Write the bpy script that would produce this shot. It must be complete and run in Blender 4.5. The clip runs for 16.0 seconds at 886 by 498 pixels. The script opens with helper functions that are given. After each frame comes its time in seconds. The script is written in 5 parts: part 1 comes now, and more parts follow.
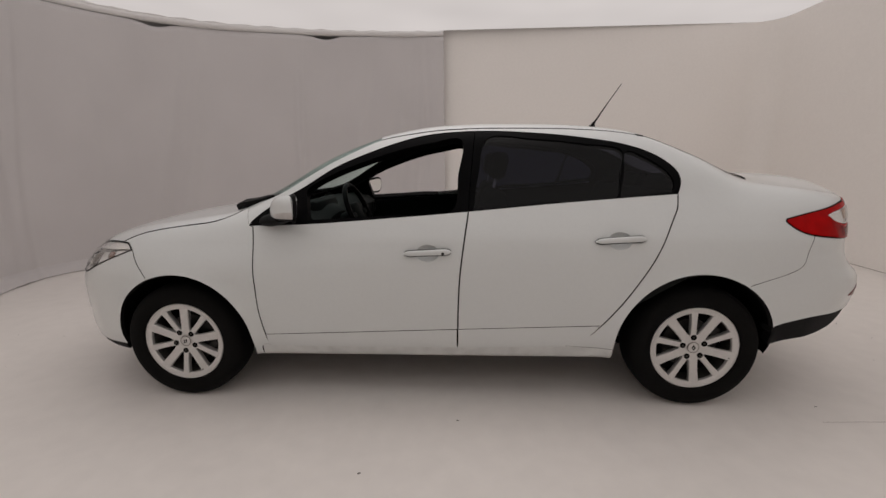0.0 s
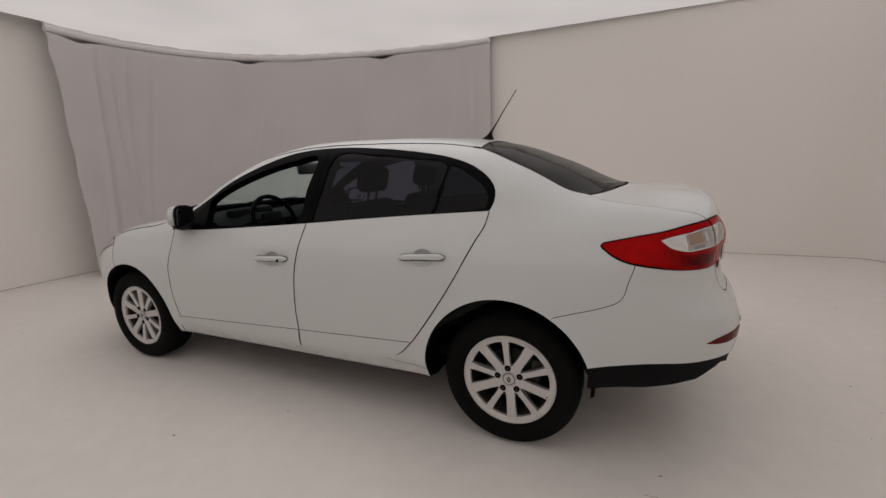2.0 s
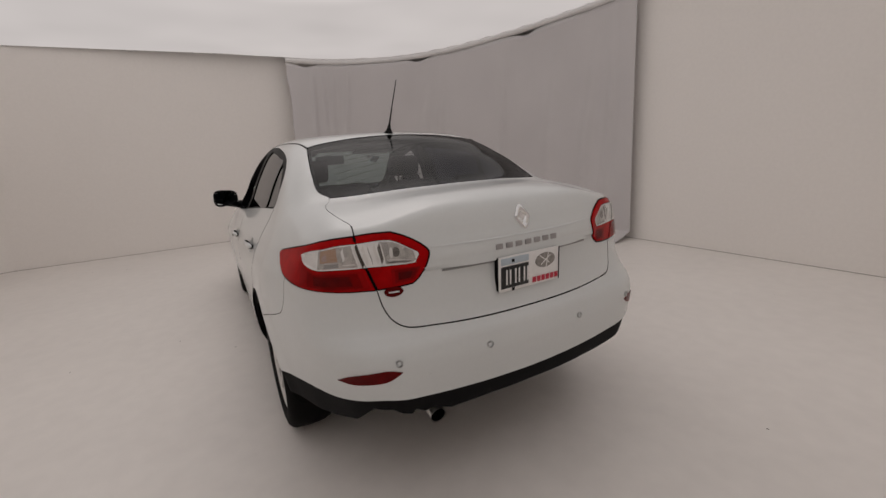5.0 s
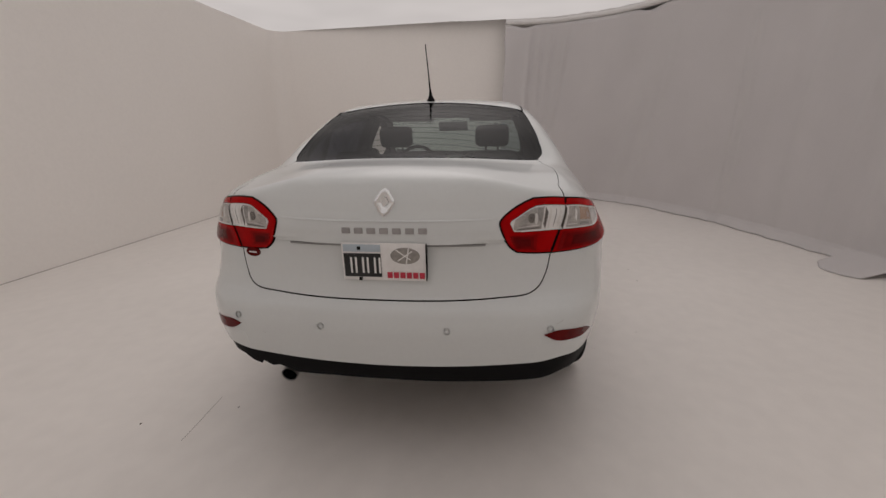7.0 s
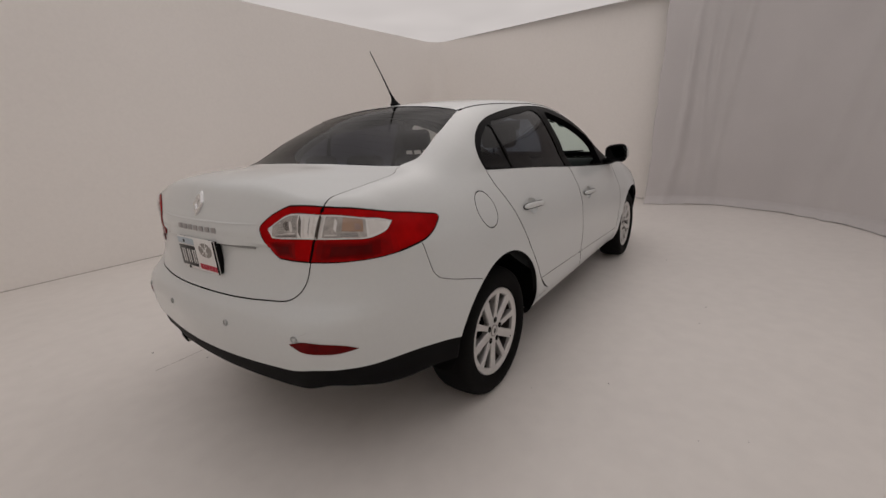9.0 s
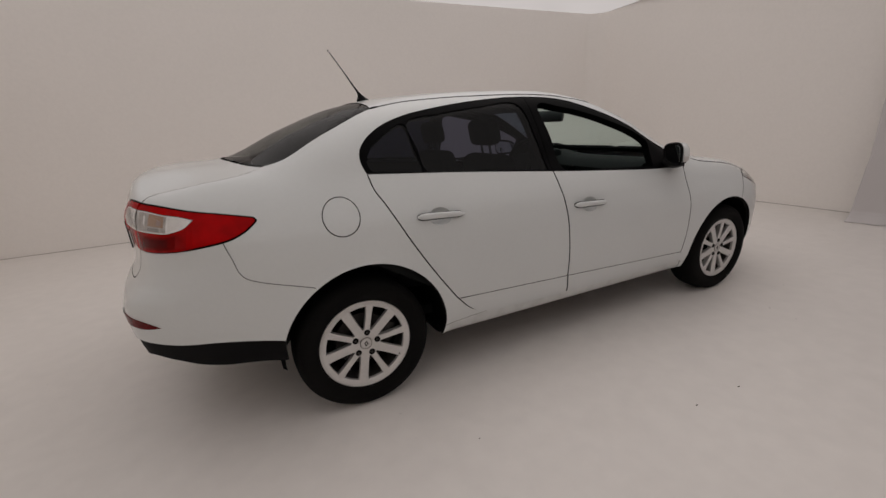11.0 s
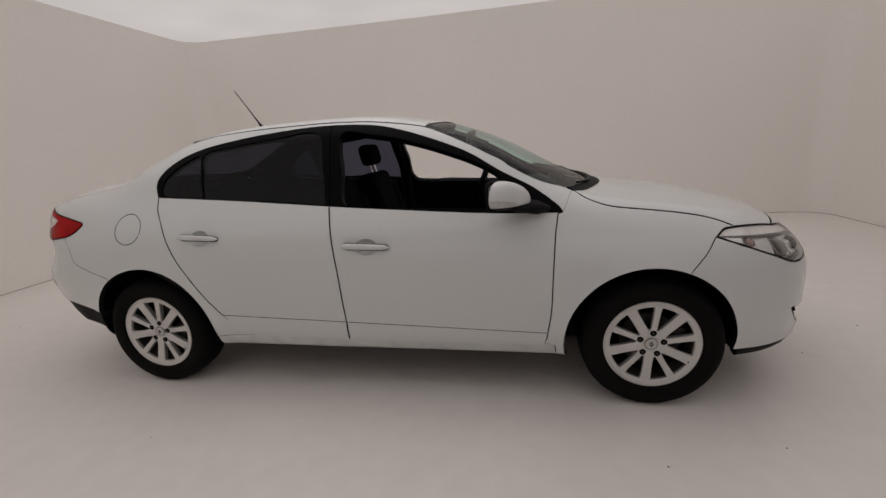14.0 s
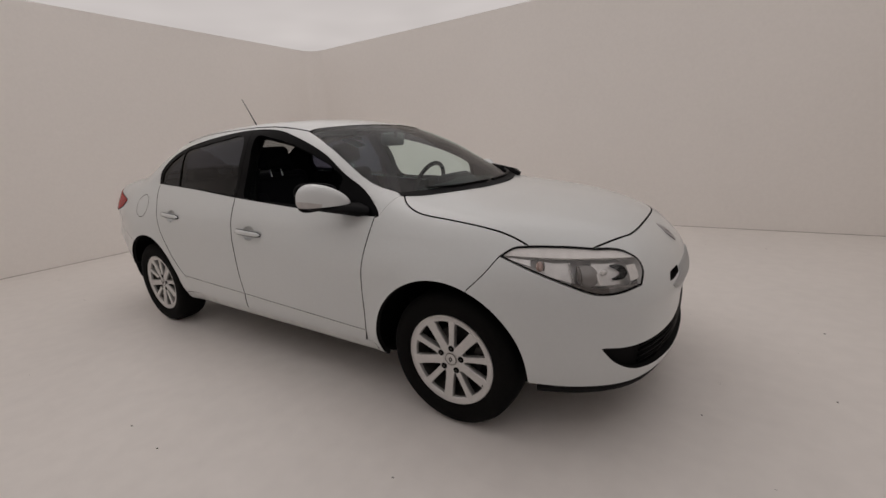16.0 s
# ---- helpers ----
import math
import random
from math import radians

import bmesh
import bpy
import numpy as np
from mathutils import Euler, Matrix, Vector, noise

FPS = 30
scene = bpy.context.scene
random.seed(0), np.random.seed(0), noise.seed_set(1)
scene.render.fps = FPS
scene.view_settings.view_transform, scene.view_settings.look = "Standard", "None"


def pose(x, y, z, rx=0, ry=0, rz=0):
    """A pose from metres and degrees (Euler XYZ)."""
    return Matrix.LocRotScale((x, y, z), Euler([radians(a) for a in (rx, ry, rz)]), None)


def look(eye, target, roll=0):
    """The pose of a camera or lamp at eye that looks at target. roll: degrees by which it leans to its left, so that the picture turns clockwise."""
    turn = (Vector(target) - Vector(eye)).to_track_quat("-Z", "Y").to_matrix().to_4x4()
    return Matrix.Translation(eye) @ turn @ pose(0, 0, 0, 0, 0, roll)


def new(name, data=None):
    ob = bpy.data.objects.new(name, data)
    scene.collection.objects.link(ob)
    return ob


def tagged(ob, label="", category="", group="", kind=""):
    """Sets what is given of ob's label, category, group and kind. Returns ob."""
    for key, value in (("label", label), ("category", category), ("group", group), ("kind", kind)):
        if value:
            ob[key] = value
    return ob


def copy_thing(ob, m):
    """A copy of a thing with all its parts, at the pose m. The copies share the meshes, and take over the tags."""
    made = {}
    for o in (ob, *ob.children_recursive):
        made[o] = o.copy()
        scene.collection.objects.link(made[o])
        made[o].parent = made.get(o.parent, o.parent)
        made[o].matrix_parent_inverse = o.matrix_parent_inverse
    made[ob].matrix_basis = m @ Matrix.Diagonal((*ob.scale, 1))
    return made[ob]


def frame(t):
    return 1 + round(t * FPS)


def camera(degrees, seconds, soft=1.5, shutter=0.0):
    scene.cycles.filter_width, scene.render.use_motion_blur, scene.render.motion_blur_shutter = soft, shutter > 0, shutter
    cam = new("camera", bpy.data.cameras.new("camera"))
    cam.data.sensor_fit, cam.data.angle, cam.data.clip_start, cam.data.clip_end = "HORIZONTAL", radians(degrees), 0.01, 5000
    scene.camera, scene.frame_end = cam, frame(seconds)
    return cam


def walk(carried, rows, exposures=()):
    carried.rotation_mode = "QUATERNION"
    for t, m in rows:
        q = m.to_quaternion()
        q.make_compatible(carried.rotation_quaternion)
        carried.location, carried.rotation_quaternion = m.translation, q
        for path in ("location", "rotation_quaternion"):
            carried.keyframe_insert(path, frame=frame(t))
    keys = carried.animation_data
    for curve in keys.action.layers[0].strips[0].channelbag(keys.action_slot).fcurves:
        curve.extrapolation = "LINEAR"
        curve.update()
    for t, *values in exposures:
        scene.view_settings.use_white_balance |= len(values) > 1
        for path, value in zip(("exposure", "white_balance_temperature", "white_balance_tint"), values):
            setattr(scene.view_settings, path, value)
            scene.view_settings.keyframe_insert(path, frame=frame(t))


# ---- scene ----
cam = camera(93.8, 16.0)
PATH = [
    (0, (0.202, -2.878, 1.283), (0.081, -0.928, 0.857), -0.8),
    (0.5, (0.596, -2.825, 1.309), (0.324, -0.89, 0.884), -1.8),
    (1, (1.006, -2.782, 1.321), (0.498, -0.893, 0.902), -1.0),
    (1.5, (1.412, -2.694, 1.309), (0.764, -0.843, 0.92), -1.1),
    (2, (1.804, -2.577, 1.311), (1.014, -0.784, 0.913), -2.0),
    (2.5, (2.23, -2.454, 1.331), (1.303, -0.725, 0.938), -2.0),
    (3, (2.565, -2.228, 1.307), (1.486, -0.606, 0.857), -1.6),
    (3.5, (2.877, -1.987, 1.309), (1.601, -0.512, 0.87), -2.1),
    (4, (3.139, -1.717, 1.315), (1.718, -0.392, 0.842), -2.0),
    (4.5, (3.318, -1.376, 1.317), (1.759, -0.233, 0.804), -3.4),
    (4.7, (3.383, -1.236, 1.31), (1.763, -0.169, 0.824), -3.8),
    (6.8, (3.633, 0.224, 1.298), (1.705, 0.126, 0.773), -0.2),
    (7, (3.606, 0.37, 1.294), (1.699, 0.141, 0.738), -0.9),
    (7.5, (3.526, 0.736, 1.289), (1.66, 0.231, 0.777), -1.8),
    (8, (3.416, 1.113, 1.296), (1.631, 0.38, 0.769), -2.7),
    (8.5, (3.224, 1.433, 1.29), (1.543, 0.486, 0.766), -3.3),
    (9, (3.004, 1.758, 1.27), (1.445, 0.622, 0.739), -3.0),
    (9.2, (2.916, 1.879, 1.279), (1.412, 0.68, 0.728), -2.8),
    (11.3, (1.525, 2.679, 1.293), (0.847, 0.877, 0.752), -2.5),
    (11.5, (1.352, 2.735, 1.287), (0.789, 0.887, 0.768), -2.2),
    (12, (0.946, 2.8, 1.299), (0.597, 0.899, 0.786), -2.6),
    (12.5, (0.511, 2.812, 1.295), (0.348, 0.886, 0.783), -2.3),
    (13, (0.078, 2.849, 1.292), (0.127, 0.919, 0.771), -0.7),
    (13.5, (-0.326, 2.82, 1.287), (-0.111, 0.894, 0.795), -2.0),
    (14, (-0.748, 2.759, 1.304), (-0.383, 0.857, 0.804), -3.6),
    (14.5, (-1.18, 2.711, 1.299), (-0.679, 0.845, 0.784), -3.1),
    (15, (-1.548, 2.581, 1.276), (-0.856, 0.788, 0.725), -2.1),
    (15.5, (-1.927, 2.438, 1.286), (-1.016, 0.738, 0.752), -3.3),
    (16, (-2.282, 2.272, 1.285), (-1.221, 0.653, 0.783), -3.4),
]
walk(cam, [(t, look(eye, target, roll)) for t, eye, target, roll in PATH],
     [(0, .19), (.6, .15), (1.5, .06), (2.5, .06), (4.5, .05), (9, .08), (13, .04), (16, .08)])

# ---- light: the room is lit by its backlit fabric ceiling alone ----
CEILING_LIGHT = 0.545  # at the edges; the unseen middle is set brighter to lift the walls
CEILING_MIDDLE = 1.35
world = bpy.data.worlds.new("world")
world.use_nodes = True
world.node_tree.nodes["Background"].inputs["Color"].default_value = (.5, .48, .46, 1)
world.node_tree.nodes["Background"].inputs["Strength"].default_value = 0.0
scene.world = world


# ---- materials ----
def material(name, colour, rough=.5, metal=0., coat=0., spread=.06, grain=40., bump=0., coarse=1.5, spec=.5):
    """A surface with a coarse and a fine variation of tone and a fine relief."""
    m = bpy.data.materials.new(name)
    m.use_nodes = True
    nt = m.node_tree
    b = nt.nodes["Principled BSDF"]
    b.inputs["Roughness"].default_value, b.inputs["Metallic"].default_value = rough, metal
    b.inputs["Coat Weight"].default_value, b.inputs["Coat Roughness"].default_value = coat, .06
    b.inputs["Specular IOR Level"].default_value = spec
    at = nt.nodes.new("ShaderNodeTexCoord")
    fine, big = nt.nodes.new("ShaderNodeTexNoise"), nt.nodes.new("ShaderNodeTexNoise")
    fine.inputs["Scale"].default_value, big.inputs["Scale"].default_value = grain, coarse
    fine.inputs["Detail"].default_value = big.inputs["Detail"].default_value = 4
    mix, tone, hue = nt.nodes.new("ShaderNodeMath"), nt.nodes.new("ShaderNodeMapRange"), nt.nodes.new("ShaderNodeMix")
    mix.operation = "ADD"
    hue.data_type, hue.blend_type = "RGBA", "MULTIPLY"
    hue.inputs["Factor"].default_value = 1
    hue.inputs["A"].default_value = (*colour, 1)
    tone.inputs["From Min"].default_value, tone.inputs["From Max"].default_value = .7, 1.3
    tone.inputs["To Min"].default_value, tone.inputs["To Max"].default_value = 1 - spread, 1 + spread
    for n in (fine, big):
        nt.links.new(at.outputs["Object"], n.inputs["Vector"])
    nt.links.new(fine.outputs["Fac"], mix.inputs[0])
    nt.links.new(big.outputs["Fac"], mix.inputs[1])
    nt.links.new(mix.outputs[0], tone.inputs["Value"])
    nt.links.new(tone.outputs["Result"], hue.inputs["B"])
    nt.links.new(hue.outputs["Result"], b.inputs["Base Color"])
    if bump:
        bn = nt.nodes.new("ShaderNodeBump")
        bn.inputs["Strength"].default_value, bn.inputs["Distance"].default_value = bump, .004
        nt.links.new(fine.outputs["Fac"], bn.inputs["Height"])
        nt.links.new(bn.outputs["Normal"], b.inputs["Normal"])
    return m


def pane_material(name, tint, gloss=.03, base=.05, rise=.93):
    """Thin glass: tinted see-through with a clear reflection."""
    m = bpy.data.materials.new(name)
    m.use_nodes = True
    nt = m.node_tree
    nt.nodes.remove(nt.nodes["Principled BSDF"])
    clear, shine, mix, edge = (nt.nodes.new(k) for k in ("ShaderNodeBsdfTransparent", "ShaderNodeBsdfGlossy", "ShaderNodeMixShader", "ShaderNodeLayerWeight"))
    power, gain = nt.nodes.new("ShaderNodeMath"), nt.nodes.new("ShaderNodeMath")
    power.operation, gain.operation = "POWER", "MULTIPLY_ADD"
    power.inputs[1].default_value = 5
    gain.inputs[1].default_value, gain.inputs[2].default_value = rise, base
    edge.inputs["Blend"].default_value = .5
    clear.inputs["Color"].default_value = (*tint, 1)
    shine.inputs["Roughness"].default_value = gloss
    nt.links.new(edge.outputs["Facing"], power.inputs[0])
    nt.links.new(power.outputs[0], gain.inputs[0])
    nt.links.new(gain.outputs[0], mix.inputs[0])
    nt.links.new(clear.outputs[0], mix.inputs[1])
    nt.links.new(shine.outputs[0], mix.inputs[2])
    nt.links.new(mix.outputs[0], nt.nodes["Material Output"].inputs["Surface"])
    return m


def glow(name, colour, strength):
    m = bpy.data.materials.new(name)
    m.use_nodes = True
    nt = m.node_tree
    nt.nodes.remove(nt.nodes["Principled BSDF"])
    e = nt.nodes.new("ShaderNodeEmission")
    e.inputs["Color"].default_value, e.inputs["Strength"].default_value = (*colour, 1), strength
    nt.links.new(e.outputs[0], nt.nodes["Material Output"].inputs["Surface"])
    return m


def backlit(name, colour, edge, middle):
    """Backlit cloth with soft hot spots; the brighter middle, out of view, is added light."""
    m = glow(name, colour, edge)
    nt = m.node_tree
    at, flat, far, spread, blot, add = (nt.nodes.new(k) for k in ("ShaderNodeTexCoord", "ShaderNodeMapping", "ShaderNodeVectorMath", "ShaderNodeMapRange", "ShaderNodeTexNoise", "ShaderNodeMath"))
    flat.inputs["Scale"].default_value = (1 / 4.8, 1 / 4.2, 0)
    far.operation = "LENGTH"
    spread.interpolation_type = "SMOOTHSTEP"
    spread.inputs["From Min"].default_value, spread.inputs["From Max"].default_value = .08, .44
    spread.inputs["To Min"].default_value, spread.inputs["To Max"].default_value = middle, edge
    blot.inputs["Scale"].default_value, blot.inputs["Detail"].default_value = .9, 1
    add.operation = "MULTIPLY_ADD"
    add.inputs[1].default_value, add.inputs[2].default_value = .20, .90
    gain = nt.nodes.new("ShaderNodeMath")
    gain.operation = "MULTIPLY"
    nt.links.new(at.outputs["Object"], flat.inputs["Vector"])
    nt.links.new(flat.outputs[0], far.inputs[0])
    nt.links.new(far.outputs["Value"], spread.inputs["Value"])
    nt.links.new(at.outputs["Object"], blot.inputs["Vector"])
    nt.links.new(blot.outputs["Fac"], add.inputs[0])
    nt.links.new(spread.outputs["Result"], gain.inputs[0])
    nt.links.new(add.outputs[0], gain.inputs[1])
    nt.links.new(gain.outputs[0], nt.nodes["Emission"].inputs["Strength"])
    return m


WALL = material("wall_paint", (.88, .845, .811), .75, spread=.02, grain=30, bump=.03, coarse=.6)
FLOOR = material("floor_paint", (.83, .795, .761), .38, spread=.035, grain=9, bump=.02, coarse=.8)
CLOTH = material("curtain_cloth", (.59, .565, .565), .9, spread=.05, grain=300, bump=.15, coarse=1.1)
LIGHT_CLOTH = backlit("backlit_cloth", (1.0, .925, .90), CEILING_LIGHT, CEILING_MIDDLE)
RAIL = material("white_rail", (.72, .70, .69), .45, spread=.03)
JOINT = material("floor_joint", (.42, .39, .36), .8, spread=.2, grain=14)
GRIT = material("grit", (.10, .085, .07), .9, spread=.3)
DARK_ROOM = material("behind_curtain", (.05, .05, .05), .9)
# Black seals; also painted on turned-in panel edges to darken the gaps as shade.
SEAL_AND_GAP = material("seal_and_gap_black", (.01, .01, .01), .8, spread=.1, spec=.1)
PAINT = material("white_car_paint", (.655, .68, .68), .36, coat=.8, spec=.3, spread=.014, grain=60, coarse=2.)
SCUFFED = material("scuffed_paint", (.63, .645, .64), .45, coat=.5, spread=.12, grain=14, coarse=5.)
BLACK = material("black_trim", (.0022, .0022, .0026), .4, spread=.2, spec=.04)
ROUGH_BLACK = material("black_plastic", (.005, .005, .0055), .65, spread=.2, grain=200, bump=.1, spec=.1)
LINER = material("wheel_well", (.004, .004, .004), .95, spread=.2, spec=.05)
RUBBER = material("tyre_rubber", (.0055, .0053, .0052), .8, spread=.3, grain=120, bump=.2, spec=.09)
ALLOY = material("silver_alloy", (.62, .61, .60), .38, metal=.65, spread=.05, grain=80)
SHADED_ALLOY = material("shaded_alloy", (.085, .078, .072), .6, metal=.4, spread=.25, grain=40)
DARK_STEEL = material("dark_brake_steel", (.05, .047, .045), .5, metal=.8, spread=.3, grain=60)
STEEL = material("dull_steel", (.30, .285, .27), .45, metal=.9, spread=.25, grain=60)
PIPE_STEEL = material("exhaust_steel", (.62, .60, .57), .3, metal=.9, spread=.2, grain=60)
CHROME = material("chrome", (.75, .75, .75), .12, metal=1., spread=.04)
CLOTH_SEAT = material("dark_seat_cloth", (.010, .010, .012), .9, spread=.25, grain=350, bump=.2, spec=.1)
INNER = material("dark_interior", (.0055, .0065, .0065), .65, spread=.2, grain=200, bump=.1, spec=.1)
GREY_INNER = material("grey_headliner", (.10, .10, .10), .9, spread=.06, grain=300)
CLEAR = pane_material("windscreen_glass", (.77, .93, .895), base=.03, rise=.62)
TINT = pane_material("tinted_glass", (.088, .092, .130), base=.02)
BACK = pane_material("rear_screen_glass", (.36, .375, .37), base=.028, rise=.5)
RED = material("red_lens", (.385, .0008, .0016), .2, coat=.02, spread=.20, grain=25, coarse=9., spec=.06)
SOFT_RED = material("soft_red_lens", (.32, .0008, .0016), .2, coat=.02, spread=.2, grain=25, coarse=12., spec=.06)
DEEP_RED = material("deep_red_lens", (.165, .0006, .0012), .2, coat=.02, spread=.25, grain=25, coarse=12., spec=.06)
MID_RED = material("mid_red_lens", (.245, .0007, .0014), .2, coat=.04, spread=.25, grain=25, coarse=12., spec=.1)
DARK_RED = material("dark_red_lens", (.10, .0004, .0008), .2, coat=.04, spread=.3, grain=30, spec=.1)
LENS = pane_material("clear_lens", (.97, .97, .97), .03, base=.06)
HEAD_LENS = pane_material("headlamp_lens", (.95, .95, .95), .05, base=.05)
SILVER = material("lamp_reflector", (.82, .81, .80), .3, metal=.1, spread=.12, grain=30)
PINK_LAMP = material("pink_lamp_block", (.34, .24, .21), .3, spread=.2, grain=60)
SENSOR = material("sensor_ring", (.50, .51, .51), .4, spread=.1)
HAZE = material("lamp_haze", (.50, .485, .475), .3, metal=.1, spread=.15, grain=40)
LAMP_GREY = material("lamp_grey", (.36, .345, .335), .25, metal=.3, spread=.2, grain=30)
WHITE_LENS = material("white_lens", (.80, .78, .76), .15, coat=1., spread=.1, grain=30)
TAIL_DARK = material("dark_bulb_bowl", (.13, .115, .105), .3, metal=.3, spread=.3, grain=40)
PLATE_REST = material("plate_rest_shaded", (.40, .41, .41), .5, spread=.06)
EDGE_BROWN = material("dark_lamp_edge", (.045, .034, .026), .3, spread=.2)
PROJECTOR = material("projector_glass", (.20, .188, .18), .12, coat=.8, spread=.2, grain=30)
BULB_HAZE = material("bulb_haze", (.42, .395, .375), .3, metal=.1, spread=.25, grain=60, coarse=30.)
MIRROR_GREY = material("mirror_back", (.035, .036, .038), .45, spread=.1)
PALE_GLARE = material("pale_glare", (.42, .50, .50), .6, spread=.2, grain=60)
TEAL_GLARE = material("teal_glare", (.10, .24, .27), .6, spread=.3, grain=60)
LIP_SHADE = material("lip_shade_grey", (.27, .27, .27), .6, spread=.15, grain=60)
BADGE = material("badge_grey", (.34, .33, .33), .35, metal=.4, spread=.1)
AMBER = material("amber_bulb", (.40, .25, .17), .2, coat=.5)
WHITE = material("white_plastic", (.78, .77, .76), .45)
TEXT_RED = material("red_print", (.50, .03, .06), .5)
# ---- body surface of the car: front is -x, left side is -y ----
def curve(*pts):
    """A smooth monotone curve through (x, y) pairs."""
    xs, ys = np.array([p[0] for p in pts], float), np.array([p[1] for p in pts], float)
    h, d = np.diff(xs), np.diff(ys) / np.diff(xs)
    m = np.zeros(len(xs))
    m[0], m[-1] = d[0], d[-1]
    for i in range(1, len(xs) - 1):
        if d[i - 1] * d[i] > 0:
            w1, w2 = 2 * h[i] + h[i - 1], h[i] + 2 * h[i - 1]
            m[i] = (w1 + w2) / (w1 / d[i - 1] + w2 / d[i])

    def value(x):
        x = np.clip(np.asarray(x, float), xs[0], xs[-1])
        i = np.clip(np.searchsorted(xs, x) - 1, 0, len(h) - 1)
        t = (x - xs[i]) / h[i]
        return ((1 + 2 * t) * (1 - t) ** 2 * ys[i] + t * (1 - t) ** 2 * h[i] * m[i]
                + t * t * (3 - 2 * t) * ys[i + 1] + t * t * (t - 1) * h[i] * m[i + 1])
    return value


def step(x, a, b):
    t = np.clip((x - a) / (b - a), 0, 1)
    return t * t * (3 - 2 * t)


def smax(a, b, k):
    h = np.maximum(k - np.abs(a - b), 0) / k
    return np.maximum(a, b) + h * h * k * 0.25


ROOFLINE = curve((-2.4, .62), (-2.2, .775), (-2.0, .875), (-1.7, .95), (-1.4, .995), (-1.2, 1.03), (-1.05, 1.09), (-.6, 1.325),
                 (-.25, 1.44), (.05, 1.48), (.3, 1.487), (.6, 1.483), (.95, 1.462), (1.2, 1.42), (1.5, 1.315), (1.85, 1.165),
                 (1.95, 1.15), (2.08, 1.134), (2.2, 1.113), (2.5, 1.07))
CROWN = curve((-2.3, .10), (-2.0, .06), (-1.4, .03), (-.6, .06), (.1, .085), (.6, .10), (1.2, .10), (1.8, .06), (2.4, .08))
SWEEP = curve((-2.3, -.20), (-1.0, -.28), (-.2, -.22), (.4, 0), (1.0, .22), (1.7, .46), (2.4, .42))
SECTION = curve((.1, .76), (.2, .80), (.3, .85), (.36, .873), (.42, .883), (.6, .897), (.75, .893), (.87, .872), (.95, .838), (1.02, .80),
                (1.1, .755), (1.2, .712), (1.35, .632), (1.45, .568), (1.6, .44))
TAPER = curve((-2.3, .10), (-1.9, .05), (-1.6, .02), (-1.3, 0), (1.5, 0), (1.8, .031), (2.1, .074), (2.4, .11))
TAPER_LOW = curve((-2.3, 0), (1.65, 0), (1.9, .012), (2.1, .058), (2.4, .09))
TAPER_HIGH = curve((-2.2, .11), (-1.64, .075), (-.95, .05), (-.3, .015), (.3, 0), (1.2, .005), (1.7, -.004), (2.1, .002), (2.4, .035))
TAIL = curve((.15, 2.2), (.3, 2.29), (.45, 2.345), (.6, 2.355), (.67, 2.335), (.73, 2.285), (.8, 2.262), (.9, 2.25), (1.0, 2.250), (1.05, 2.235),
             (1.08, 2.222), (1.10, 2.212), (1.115, 2.203), (1.13, 2.190), (1.145, 2.165), (1.17, 2.09), (1.22, 1.93))
BUMPER_IN = curve((.15, .040), (.42, .042), (.5, .035), (.56, .027), (.62, .020), (.67, .011), (.72, .002), (.76, 0), (1.3, 0))
BUMPER_SQUARE = curve((.15, .45), (.5, .45), (.58, .41), (.63, .36), (.67, .25), (.70, .17), (.75, .05), (.80, 0), (1.3, 0))
NOSE = curve((.1, -2.12), (.2, -2.18), (.3, -2.21), (.45, -2.225), (.6, -2.225), (.7, -2.20), (.8, -2.15), (.9, -2.07))
UNDER = curve((-2.3, .235), (-1.9, .215), (-1.6, .20), (-.9, .225), (.9, .235), (1.6, .25), (1.9, .27), (2.4, .30))
EDGE = curve((-2.3, .12), (-1.2, .10), (-.6, .09), (.4, .10), (1.3, .12), (1.9, .08), (2.08, .028), (2.4, .022))


def body(p):
    """Below zero inside the body, about the distance to its skin outside."""
    x, y, z = p[:, 0], np.abs(p[:, 1]), p[:, 2]
    y2 = np.minimum(y, 1.0) ** 2
    side = y - (SECTION(z) - TAPER(x) - TAPER_HIGH(x) * step(z, .68, .92) - TAPER_LOW(x) * (1 - step(z, .34, .62)))
    # tucked in behind the rear wheels
    side = side + .028 * step(x, 1.66, 2.02) * (1 - step(z, .80, .90))
    # wheel arch flares
    for wx, r in ((-1.338, .385), (1.325, .388)):
        away = np.sqrt((x - wx) ** 2 + (z - .32) ** 2)
        side = side - .012 * np.clip(1 - np.abs(away - r) / .10, 0, 1) ** 2
    top = .9 * (z - (ROOFLINE(x + SWEEP(x) * y2) - CROWN(x) * y2))
    # raised middle of the boot lid
    top = top - .026 * step(x, 1.70, 2.12) * (1 - step(y, .28, .60))
    high = step(z, .58, .70)
    rear = x - (TAIL(z) - (.215 - .005 * high) * y2 - (.245 - .105 * high) * y2 * y2)
    # flatter, squarer bumper
    rear = rear + BUMPER_IN(z) - BUMPER_SQUARE(z) * y2 * y2 * (1 - step(y, .51, .86))
    # shelf over the number plate
    rear = rear - .016 * step(z, .912, .930) * (1 - step(z, .955, 1.03)) * (1 - step(y, .36, .50))
    nose = .8 * (NOSE(z) + .22 * y2 + .39 * y2 * y2 - x)
    low = UNDER(x) - z
    d = smax(side, rear, .15)
    d = smax(d, nose, .22)
    d = smax(d, top, EDGE(x))
    return smax(d, low, .05)


